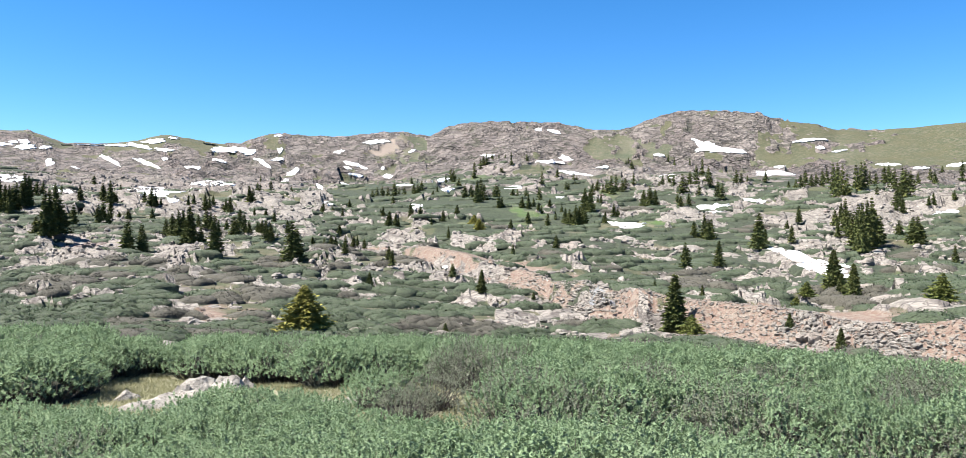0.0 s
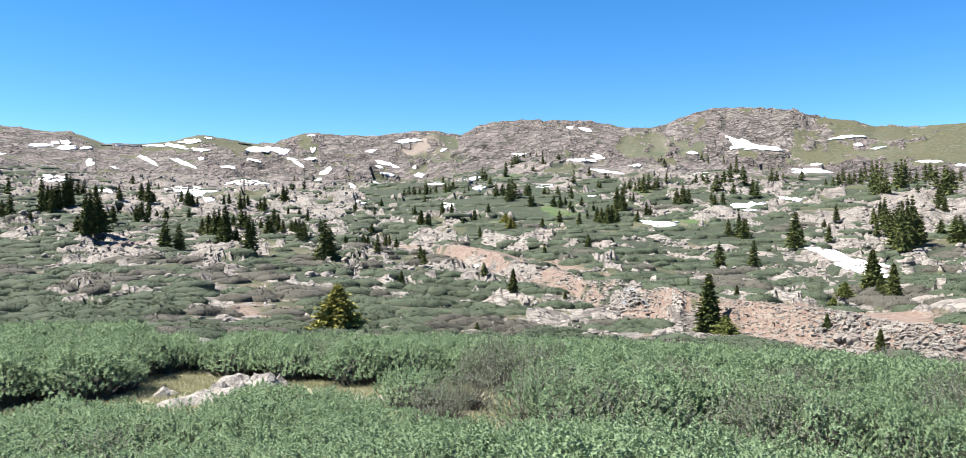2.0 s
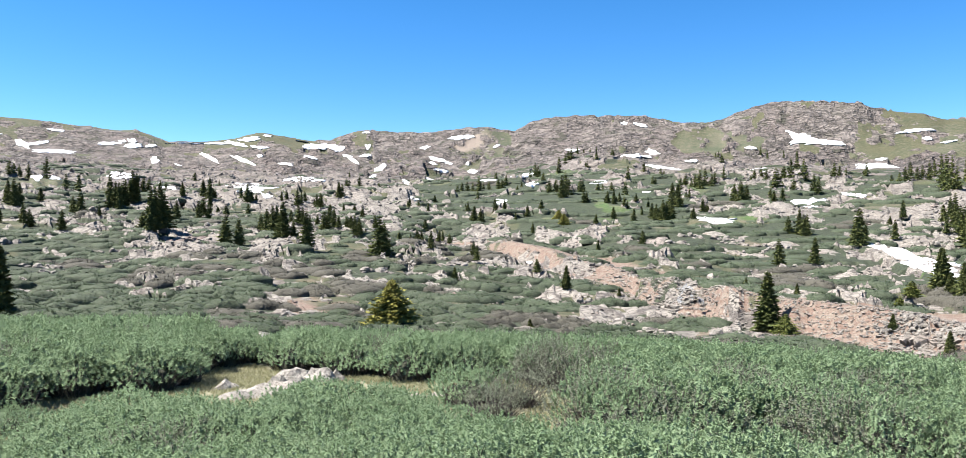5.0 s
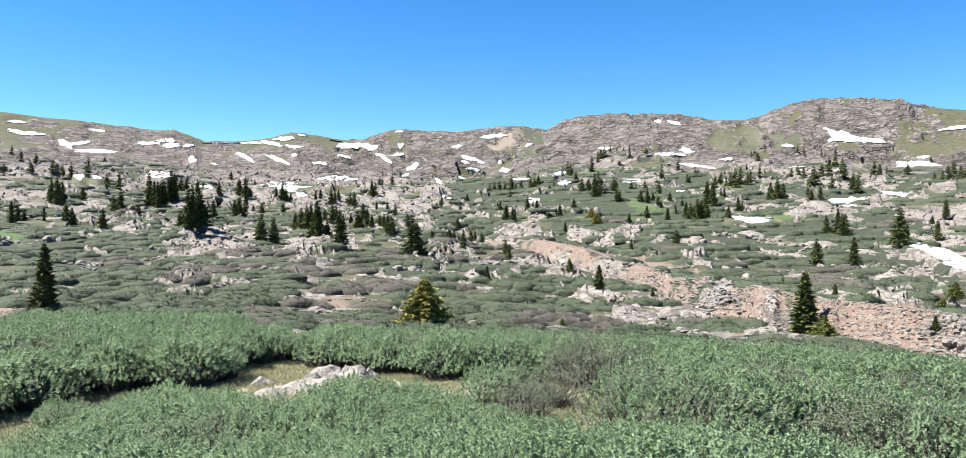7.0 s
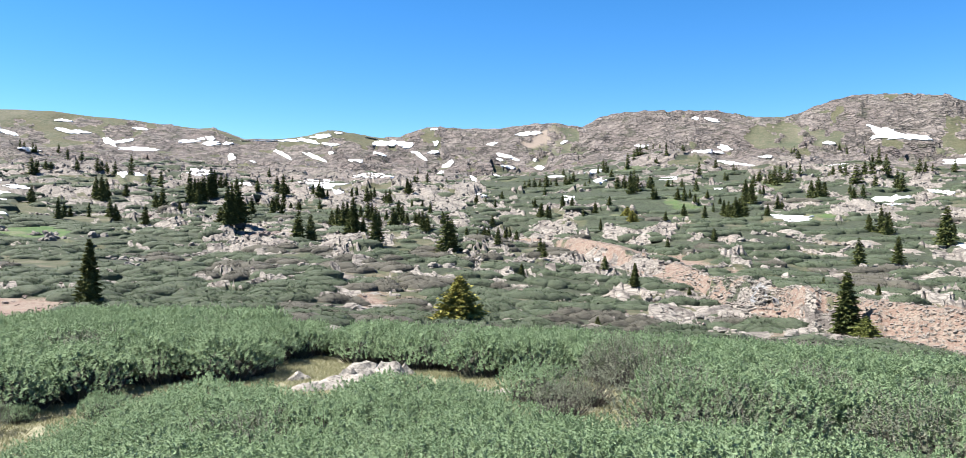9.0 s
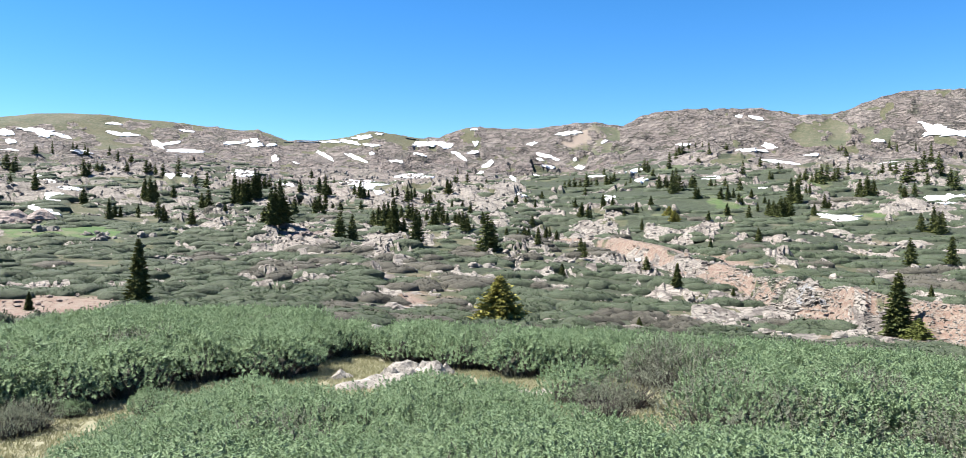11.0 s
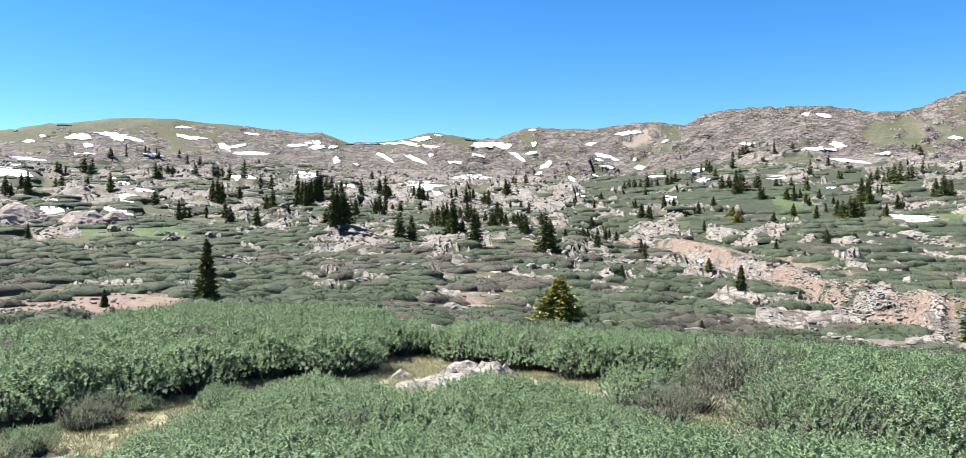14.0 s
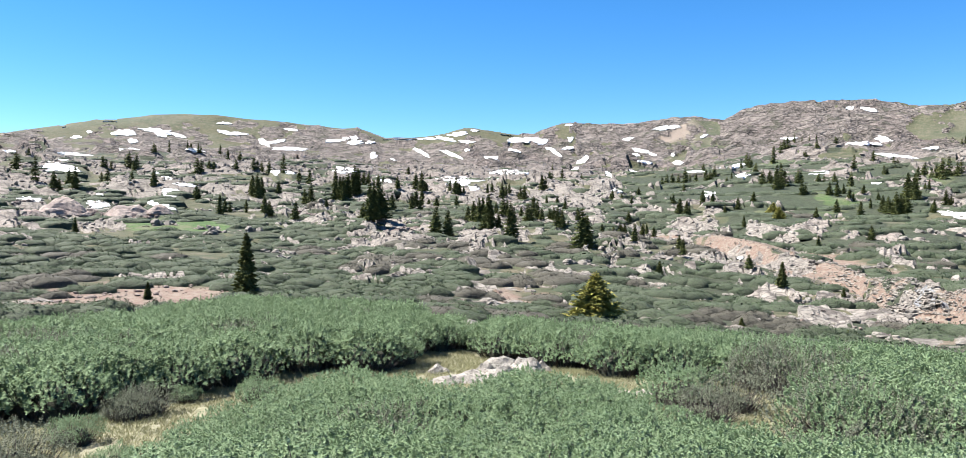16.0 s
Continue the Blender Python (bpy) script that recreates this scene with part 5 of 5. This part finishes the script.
# ---- willows of the valley floor ----
def mound(rng, count, leaf):
    """A low, wide cushion of foliage, one metre in radius: leaf faces lying along its lumpy skin."""
    a, h = rng.uniform(0, 2 * math.pi, count), rng.uniform(0, 1, count) ** .75
    p, q = rng.uniform(0, 6, 2)
    lobes = 1 + .2 * np.sin(a * 3 + p) + .12 * np.sin(a * 5 + q)
    depth = rng.uniform(.88, 1.05, count)
    rad = np.sqrt(np.clip(1 - h ** 2, 0, 1)) * lobes * depth
    base = np.stack([rad * np.cos(a), rad * np.sin(a), h * depth * (1 + .12 * np.sin(a * 4 + q))], 1)
    skin = unit(base * (1, 1, 1.3) + rng.normal(size=(count, 3)) * .2 + (0, 0, .1))
    lift = np.array((0, 0, 1.0)) - skin * skin[:, 2:3]
    along = unit(lift + skin * .22 + rng.normal(size=(count, 3)) * .3)
    side = unit(np.cross(skin, along))
    size = leaf * rng.uniform(.6, 1.4, (count, 1))
    return base - along * size * .5, along * size, side * size * .22


def dome(rng, size=.93):
    """The lumpy body of a cushion, under its loose shoots."""
    ring, rows = 14, (-.7, .3, .58, .8, .93, .995)
    lump = rng.uniform(.84, 1.08, (len(rows), ring))
    lump = (lump + np.roll(lump, 1, 1)) / 2
    a = 2 * math.pi * np.arange(ring) / ring
    p, q = rng.uniform(0, 6, 2)
    lobes = 1 + .16 * np.sin(a * 3 + p) + .1 * np.sin(a * 5 + q)
    verts = [(size * math.sqrt(1 - max(h, 0) ** 2) * lump[k, j] * lobes[j] * math.cos(a[j]), size * math.sqrt(1 - max(h, 0) ** 2) * lump[k, j] * lobes[j] * math.sin(a[j]),
              size * h * lump[k, j]) for k, h in enumerate(rows) for j in range(ring)]
    faces = [(k * ring + j, k * ring + (j + 1) % ring, (k + 1) * ring + (j + 1) % ring, (k + 1) * ring + j) for k in range(len(rows) - 1) for j in range(ring)]
    return np.array(verts), np.array(faces)


def willow_cushion(seed, count, leaf, mat, label):
    rng = np.random.default_rng(seed)
    bush = empty("low_willow", label, "shrub", "low willows of the valley")
    v, f = leaves3(*mound(rng, count, leaf))
    solid("foliage", v, f, mat, bush)
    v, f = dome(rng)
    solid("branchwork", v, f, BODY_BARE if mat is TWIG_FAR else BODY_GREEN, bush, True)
    return shelve(bush)


def willow_sites():
    """Where low willows stand, in plan, by distance; they follow the contours in streaks and keep off rock and bare soil."""
    rng = np.random.default_rng(77)
    n = 52000
    b = rng.uniform(-56.5, 36, n)
    r = np.exp(rng.uniform(math.log(33), math.log(330), n))
    x, y = r * np.sin(np.radians(b)), r * np.cos(np.radians(b))
    lr = np.log(r)
    want = willow_want(b, lr)
    bare = region(b, lr, BARE) * np.maximum(step(.26, .38, fractal(b / 1.5, lr * 24, 19, 2)), b < -10)
    good = (want - 1.7 * bare - .25 * region(b, lr, ROCKY) - .8 * np.clip(region(b, lr, GREEN) - .3, 0, 1) * (b < -38) > .47) & (outcrop(x, y) < .5) & (want + rng.uniform(-.1, .1, n) > .48) & (np.maximum(bank_face(b, r), bank_face(b, r * 1.03)) < .05)
    for px, py, free in ROCK_SPOTS:
        good &= ((x - px) * .8) ** 2 + (y - py) ** 2 > free * free
    # a few stand alone on the bare dirt
    lone_b, lone_r = np.array([-49.6, -48.3, -46.6, -44.2, -43.4, -42.2, -40.4, -50.8]), np.array([52, 50.5, 53, 54.5, 53.6, 55, 51, 48.5])
    good = np.flatnonzero(good)
    r, b = np.append(lone_r, r[good]), np.append(lone_b, b[good])
    return r * np.sin(np.radians(b)), r * np.cos(np.radians(b)), r, b, rng


def build_valley_willows():
    x, y, r, b, rng = willow_sites()
    near = [willow_cushion(60 + k, 620, .105, WILLOW_FAR, "low grey-green willow bush on the valley floor") for k in range(3)]
    bare = [willow_cushion(70 + k, 620, .10, TWIG_FAR, "low leafless purple-grey willow bush") for k in range(2)]
    order = np.argsort(r)
    z = lie(b, r)
    leafless = fractal(b / 5.0, np.log(r) * 6, 83, 2) + np.interp(r, [27, 45, 75, 110, 200], [-.03, .02, .04, .0, -.2]) - .1 * step(-8, 0, b) - .2 * step(-26, -38, b) > .545
    singles = 0
    bins, bodies = {True: [], False: []}, {True: [], False: []}
    last = {}
    for k in order:
        key = (round(x[k] / (0.0085 * r[k] + .8)), round(y[k] / (0.019 * r[k] + .8)))
        if key in last:
            continue
        last[key] = 1
        wide = np.clip(.75 + .006 * r[k], .8, 2.0) * rng.uniform(.65, 1.35)
        tall = (.58 + .0008 * r[k]) * rng.uniform(.7, 1.3)
        turn = -math.radians(b[k]) + rng.uniform(-.4, .4)
        if singles < 300 and r[k] > 28:
            singles += 1
            model = (bare if leafless[k] else near)[k % (2 if leafless[k] else 3)]
            settle(model, x[k], y[k], z[k] - .08, turn, (wide * 1.3, wide * .85, tall))
        else:
            count = int(np.interp(r[k], [40, 80, 150, 330], [380, 240, 120, 60]))
            leaf = np.interp(r[k], [40, 80, 150, 330], [.11, .15, .24, .40])
            base, along, side = mound(rng, count, leaf)
            c, s = math.cos(turn), math.sin(turn)
            spin = np.array([[c, -s, 0], [s, c, 0], [0, 0, 1]])
            scale = np.array([wide * 1.35, wide * .85, tall])
            base = (base * scale) @ spin.T + (x[k], y[k], z[k] - .08)
            bins[bool(leafless[k])].append((base, along @ spin.T, side @ spin.T))
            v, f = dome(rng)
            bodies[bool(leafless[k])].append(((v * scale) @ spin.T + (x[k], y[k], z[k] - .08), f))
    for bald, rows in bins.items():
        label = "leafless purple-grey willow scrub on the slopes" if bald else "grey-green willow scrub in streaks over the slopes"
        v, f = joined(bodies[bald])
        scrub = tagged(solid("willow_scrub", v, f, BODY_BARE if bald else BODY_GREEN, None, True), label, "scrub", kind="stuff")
        v, f = leaves3(*[np.concatenate([row[i] for row in rows]) for i in range(3)])
        tagged(solid("foliage", v, f, TWIG_FAR if bald else WILLOW_FAR, scrub), kind="stuff")


build_valley_willows()


# ---- willow thicket in front ----
def dome_tips(rng, count, gap, low):
    """Points spread evenly over a lumpy dome one metre high, none nearer than gap to another, and the way out of the dome there."""
    p, q, o = rng.uniform(0, 6, 3)
    a, up = rng.uniform(0, 2 * math.pi, count), np.arcsin(rng.uniform(low, 1.0, count))
    lobe = 1 + .13 * np.sin(3 * a + p) * np.cos(up) + .09 * np.sin(5 * a + q + 4 * up) + .07 * np.sin(9 * a + o + 7 * up) + rng.uniform(-.05, .05, count)
    tip = np.stack([.9 * np.cos(up) * np.cos(a), .9 * np.cos(up) * np.sin(a), .96 * np.sin(up) ** .6 + .03], 1) * lobe[:, None]
    # the shoots stand in tufts about a hand wide
    tuft = np.array([noise.noise(Vector(t) * 5.2 + Vector((p, q, o))) + .5 * noise.noise(Vector(t) * 11 + Vector((q, o, p))) for t in tip])
    tip = tip * (1 + .16 * np.clip(tuft, -.6, .6))[:, None]
    kept, cells = [], {}
    for k, t in enumerate(tip):
        if tuft[k] < -.26:
            continue
        key = tuple(np.floor(t / gap).astype(int))
        near = [cells[c] for c in ((key[0] + i, key[1] + j, key[2] + m) for i in (-1, 0, 1) for j in (-1, 0, 1) for m in (-1, 0, 1)) if c in cells]
        if all(np.sum((tip[n] - t) ** 2) > gap * gap for n in near):
            cells[key] = k
            kept.append(k)
    return tip[kept], unit(tip[kept] * (1, 1, 1.2))


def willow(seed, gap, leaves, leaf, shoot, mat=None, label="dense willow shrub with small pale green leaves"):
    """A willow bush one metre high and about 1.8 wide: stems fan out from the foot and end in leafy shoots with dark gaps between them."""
    rng = np.random.default_rng(seed)
    bush = empty("willow_shrub", label, "shrub", "willow thicket")
    tips, outs = dome_tips(rng, 5000, gap, .16)
    inner, inner_outs = dome_tips(rng, 700, gap * 1.5, .3)
    tips, outs = np.concatenate([tips, inner * .8]), np.concatenate([outs, inner_outs])
    pieces = []
    for k in range(0, len(tips), 16):
        tip = tips[k]
        foot = np.array([.25 * tip[0], .25 * tip[1], 0]) * rng.uniform(.3, 1)
        knee = foot * .4 + tip * .6 + np.array([0, 0, .05]) + rng.normal(size=3) * .05
        t = np.linspace(0, 1, 4)[:, None]
        pieces.append(tube(foot * (1 - t) ** 2 + 2 * knee * t * (1 - t) + tip * .97 * t * t, [.013, .010, .006, .002], 3))
    n = len(tips)
    axis = unit(outs * .6 + (0, 0, .7) + rng.normal(size=(n, 3)) * .22)
    flat = unit(np.cross(axis, rng.normal(size=(n, 3))))
    other = np.cross(axis, flat)
    length = shoot * rng.uniform(.65, 1.35, (n, 1))
    base, along, side = [], [], []
    for j in range(leaves):
        turn, f = 2.4 * j + rng.uniform(-.4, .4, (n, 1)), (j + rng.uniform(0, 1, (n, 1))) / leaves
        radial = flat * np.cos(turn) + other * np.sin(turn)
        d = unit(axis * (.25 + .75 * f) + radial * (1.0 - .45 * f) + rng.normal(size=(n, 3)) * .15)
        size = leaf * rng.uniform(.75, 1.25, (n, 1)) * (1.15 - .4 * f)
        base.append(tips + axis * length * (f - .55))
        along.append(d * size)
        side.append(unit(np.cross(axis, radial)) * size * .33)
    a, q = rng.uniform(0, 6.28, 340), rng.uniform(.55, 1.15, 340)
    foot = np.stack([.5 * q * np.cos(a), .5 * q * np.sin(a), 0 * a], 1)
    up = np.stack([.3 * q * np.cos(a), .3 * q * np.sin(a), rng.uniform(.35, .75, 340)], 1) + rng.normal(size=(340, 3)) * .12
    thin = leaves3(foot, up, unit(np.cross(up, rng.normal(size=(340, 3)))) * .010)
    v, f = joined([*[thirds(*piece) for piece in pieces], thin])
    solid("branchwork", v, f, TWIG, bush)
    # added dark body that stands for the shade between the shoots
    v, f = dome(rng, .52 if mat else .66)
    solid("branch_core", v * (.85, .85, 1.0), f, INNER_SHADE, bush, True)
    v, f = leaves3(np.concatenate(base), np.concatenate(along), np.concatenate(side))
    solid("foliage", v, f, mat or WILLOW, bush)
    return shelve(bush)


# the two belts of the thicket, by bearing: rise (per mille of distance) of the near belt's crest, the far belt's foot and the far belt's crest
NEAR_CREST = np.array([(-60, -300), (-48.8, -302), (-45.3, -296), (-44.5, -267), (-42.9, -243), (-38.8, -229), (-36.6, -217), (-34.4, -203), (-32.5, -196), (-29.5, -194), (-26.8, -202), (-25, -218), (-21.5, -218),
                       (-19.8, -199), (-17.3, -197), (-13.9, -205), (-11.7, -225), (-8.5, -241), (-4.8, -257), (6.8, -258), (10, -272), (12.2, -278), (15.3, -268), (18.7, -282), (40, -284)])
FAR_FOOT = np.array([(-60, -239), (-50, -243), (-47.6, -235), (-44.9, -227), (-38.8, -221), (-36.6, -213), (-33.5, -204), (-29.9, -204), (-26.5, -212), (-25.4, -209), (-25.2, -177), (-22.6, -180), (-22.3, -191),
                     (-19.4, -194), (-15.2, -204), (-10.8, -212), (-6.2, -207), (-3.9, -214), (-2, -226), (0, -300), (40, -330)])
FAR_CREST = np.array([(-60, -124), (-50.6, -119), (-46.9, -118), (-43, -110), (-38.8, -102), (-32.5, -103), (-29.1, -109), (-25.4, -117), (-24.9, -128), (-22.6, -145), (-21.8, -138), (-20.2, -133), (-13, -139),
                      (-8.5, -142), (.7, -147), (10, -151), (18.7, -148), (22.7, -145), (26.6, -148), (30.2, -154), (40, -157)])
# hollows in the thicket: bearing, distance, half width in degrees, half depth in metres
HOLLOWS = [(15.7, 18.0, 3.6, 1.2), (7.2, 13.0, 3.0, 1.1), (13.6, 12.0, 4.4, 1.2), (24, 13.8, 3.2, 1.1), (-4.2, 18.4, 2.4, .9), (20, 16, 2.2, .9), (29, 12.4, 3.4, 1.1), (1.5, 15.4, 2.6, 1.0)]


def thicket_height(b, r):
    """Bush height at a bearing and distance in the foreground; 0 where there is a clearing."""
    ground = lie(b, r)
    near_cap = np.interp(b, *NEAR_CREST.T) / 1000 * r - ground
    spread = np.degrees(.75 / r)
    foot = np.max([np.interp(b + k * spread, *FAR_FOOT.T) for k in (-1, 0, 1)], axis=0) / 1000
    crest = np.interp(b, *FAR_CREST.T) / 1000 * r - ground
    near = np.where((near_cap > .62) & (r > 5.2) & (r < 14.5), np.clip(near_cap, 0, .98), 0)
    back = np.interp(b, [-60, -44, -36, -24, -18, 0, 20, 36], [28, 29, 29.5, 27, 25.5, 23.5, 22, 21])
    far = np.where((lie(b, r - .6) > foot * (r - .6)) & (r < back) & (crest > .5), np.clip(crest, 0, 1.06), 0)
    for hb, hr, wide, deep in HOLLOWS:
        far = np.where(np.hypot((b - hb) / wide, (r - hr) / deep) < 1, 0, far)
    lone = np.hypot((b + 5.6) / 2.6, (r - 14.6) / .9) < 1
    return np.where(lone, .72, np.maximum(near, far))


def build_thicket():
    rng = np.random.default_rng(5)
    far = [willow(100 + k, .098, 11, .062, .12) for k in range(4)]
    near = [willow(110 + k, .074, 12, .040, .075) for k in range(4)]
    grey = [willow(120 + k, .088, 8, .040, .11, DULL, "half-dead willow shrub with grey twigs and few leaves") for k in range(2)]
    taken = []
    n = 9000
    b = rng.uniform(-57, 35.5, n)
    r = np.sqrt(rng.uniform(5.4 ** 2, 30 ** 2, n))
    h = thicket_height(b, r)
    x, y = r * np.sin(np.radians(b)), r * np.cos(np.radians(b))
    swell = .74 + .40 * grain(x / 1.9, y / 1.9, 44) + .18 * grain(x / 5, y / 5, 45)
    swell = np.where((b > -3) | (r < 13), swell, .35 * swell + .65)
    for k in np.flatnonzero(h > 0):
        gap = .66 if r[k] < 13 else .86
        if all((x[k] - x[j]) ** 2 + (y[k] - y[j]) ** 2 > gap * gap for j in taken):
            taken.append(k)
    for lone, (lb, lr, tall) in enumerate([(-45.5, 15.0, .5), (-46.4, 14.6, .42), (-38.1, 15.6, .42), (-49.7, 13.0, .38), (-53.0, 11.6, .6), (-54.2, 10.8, .55), (-47.3, 11.2, .3), (-42.9, 16.0, .3)]):
        lx, ly = lr * math.sin(math.radians(lb)), lr * math.cos(math.radians(lb))
        stand((grey[0], grey[1], near[0], near[1], grey[0], grey[1], near[2], near[3])[lone], lx, ly, tall, 1.15, lone)
    rest = {}
    for i, k in enumerate(sorted(taken, key=lambda k: r[k])):
        dull = rng.uniform(0, 1) < np.interp(b[k], [-56, -46, -40, -8, -6, -4, 0, 4, 34], [.15, .06, .02, .03, .08, .08, .10, .08, .14]) or math.hypot((b[k] + 5.6) / 2.4, (r[k] - 14.6) / .9) < 1
        model = grey[k % 2] if dull else (near if r[k] < 12 else far)[k % 4]
        tall = min(h[k] * rng.uniform(.94, 1.06) * swell[k], h[k] * 1.05) * (.80 if r[k] < 14 and b[k] < 0 else .88)
        wide = min(rng.uniform(1.0, 1.2) / max(tall, .7) ** .5, 1.35)
        turn = rng.uniform(0, 6.28)
        if i < 290:
            stand(model, x[k], y[k], tall, wide, turn)
            continue
        # past counting: the backmost bushes, joined
        m = np.array(Matrix.LocRotScale((x[k], y[k], lie(b[k:k + 1], r[k:k + 1])[0] - .02), Euler((0, 0, turn)), (tall * wide, tall * wide, tall)))
        for piece in model.children:
            data = piece.data
            v, f = np.empty(len(data.vertices) * 3), np.empty(len(data.loops), int)
            data.vertices.foreach_get("co", v)
            data.loops.foreach_get("vertex_index", f)
            f = f.reshape(len(data.polygons), -1)
            f = f if f.shape[1] == 3 else np.concatenate([f[:, [0, 1, 2]], f[:, [0, 2, 3]]])
            rest.setdefault(piece.name.split(".")[0] + piece.active_material.name, (piece.name.split(".")[0], piece.active_material, []))[2].append((v.reshape(-1, 3) @ m[:3, :3].T + m[:3, 3], f))
    if rest:
        back = tagged(empty("willow_thicket", "dense pale green willows at the back of the thicket", "shrubs"), kind="stuff")
        for name, mat, pieces in rest.values():
            tagged(solid(name, *joined(pieces), mat, back), kind="stuff")


build_thicket()


# ---- grass in the clearings ----
def build_grass():
    rng = np.random.default_rng(9)
    n = 330000
    b = rng.uniform(-56, 6, n)
    r = np.sqrt(rng.uniform(40, 23 ** 2, n))
    keep = (thicket_height(b, r) <= 0) & (fractal(b / 1.4, r * .8, 12, 2) > .3)
    b, r = np.radians(b[keep]), r[keep]
    x, y = r * np.sin(b), r * np.cos(b)
    base = np.stack([x, y, height(x, y) - .01], 1)
    m = len(base)
    d = unit(rng.normal(size=(m, 3)) * .9 + (0, 0, .8)) * rng.uniform(.04, .13, (m, 1))
    v, f = leaves3(base, d, unit(np.cross(d, rng.normal(size=(m, 3)))) * .008)
    tagged(solid("grass", v, f, GRASS), "short dry yellow-green grass in the clearings", "grass", kind="stuff")


build_grass()


# ---- loose stones on the gully bank and the dirt ----
def scree(name, label, spots, count, small, big, mat, seed):
    """Loose angular stones strewn over patches of bare ground, too many to count."""
    rng = np.random.default_rng(seed)
    shapes = [stone(rng, np.array([1.2, 1.0, .7]), 1, .08) for k in range(12)]
    pieces = []
    for bearing, reach, wide, deep in spots:
        n = count
        b = bearing + rng.normal(size=n) * wide
        r = reach * np.exp(rng.normal(size=n) * deep)
        x, y = r * np.sin(np.radians(b)), r * np.cos(np.radians(b))
        z = height(x, y)
        size = small + (big - small) * rng.uniform(0, 1, n) ** 3.2
        for k in range(n):
            v, f = shapes[k % 12]
            a = rng.uniform(0, 6.28)
            c, q = math.cos(a), math.sin(a)
            pieces.append(((v * size[k]) @ np.array([[c, q, 0], [-q, c, 0], [0, 0, 1]]) + (x[k], y[k], z[k] + size[k] * .15), f))
    v, f = joined(pieces)
    tagged(solid(name, v, f, mat), label, "scree", kind="stuff")


scree("scree", "pale angular scree on the gully bank", [(b, f * 1.045, 1.5, .028) for b, f in zip(np.arange(-5.5, 34, 2.2), np.interp(np.arange(-5.5, 34, 2.2), BANK[:, 0], BANK[:, 1]))], 620, .03, .17, PALE_ROCK, 301)
scree("block_scree", "grey frost-split blocks piled on the gully bank", [(b, f * 1.05, .8, .022) for b, f in zip((4.2, 5.6, 7, 8.4, 9.8, 22.6, 24, 25.4, 27, 28.6), np.interp((4.2, 5.6, 7, 8.4, 9.8, 22.6, 24, 25.4, 27, 28.6), BANK[:, 0], BANK[:, 1]))], 200, .08, .30, PALE_ROCK, 303)
scree("rubble", "pinkish rubble strewn over bare soil", [(-50, 48, 3, .04), (-44, 52, 4, .06), (-7, 56, 6, .08), (-24, 62, 5, .1), (10, 52, 5, .05)], 110, .04, .3, PINK_ROCK, 302)


# ---- stream in the gully ----
def stream():
    """A thread of white water running down between the stones."""
    t = np.linspace(0, 1, 26)
    b = np.radians(8.0 + 1.6 * t + .25 * np.sin(t * 9))
    r = 61.5 - 4.5 * t
    wide = .1 + .45 * np.sin(np.pi * t) * (.5 + grain(t * 9, .5, 4))
    x, y = r * np.sin(b), r * np.cos(b)
    left, right = np.stack([x - wide, y, height(x - wide, y) + .10], 1), np.stack([x + wide, y, height(x + wide, y) + .10], 1)
    v = np.concatenate([left, right])
    k = np.arange(25)
    tagged(solid("stream", v, np.stack([k + 1, k, k + 26, k + 27], 1), WATER, None, True), "narrow stream of broken white water in the gully", "stream", kind="structure")


stream()
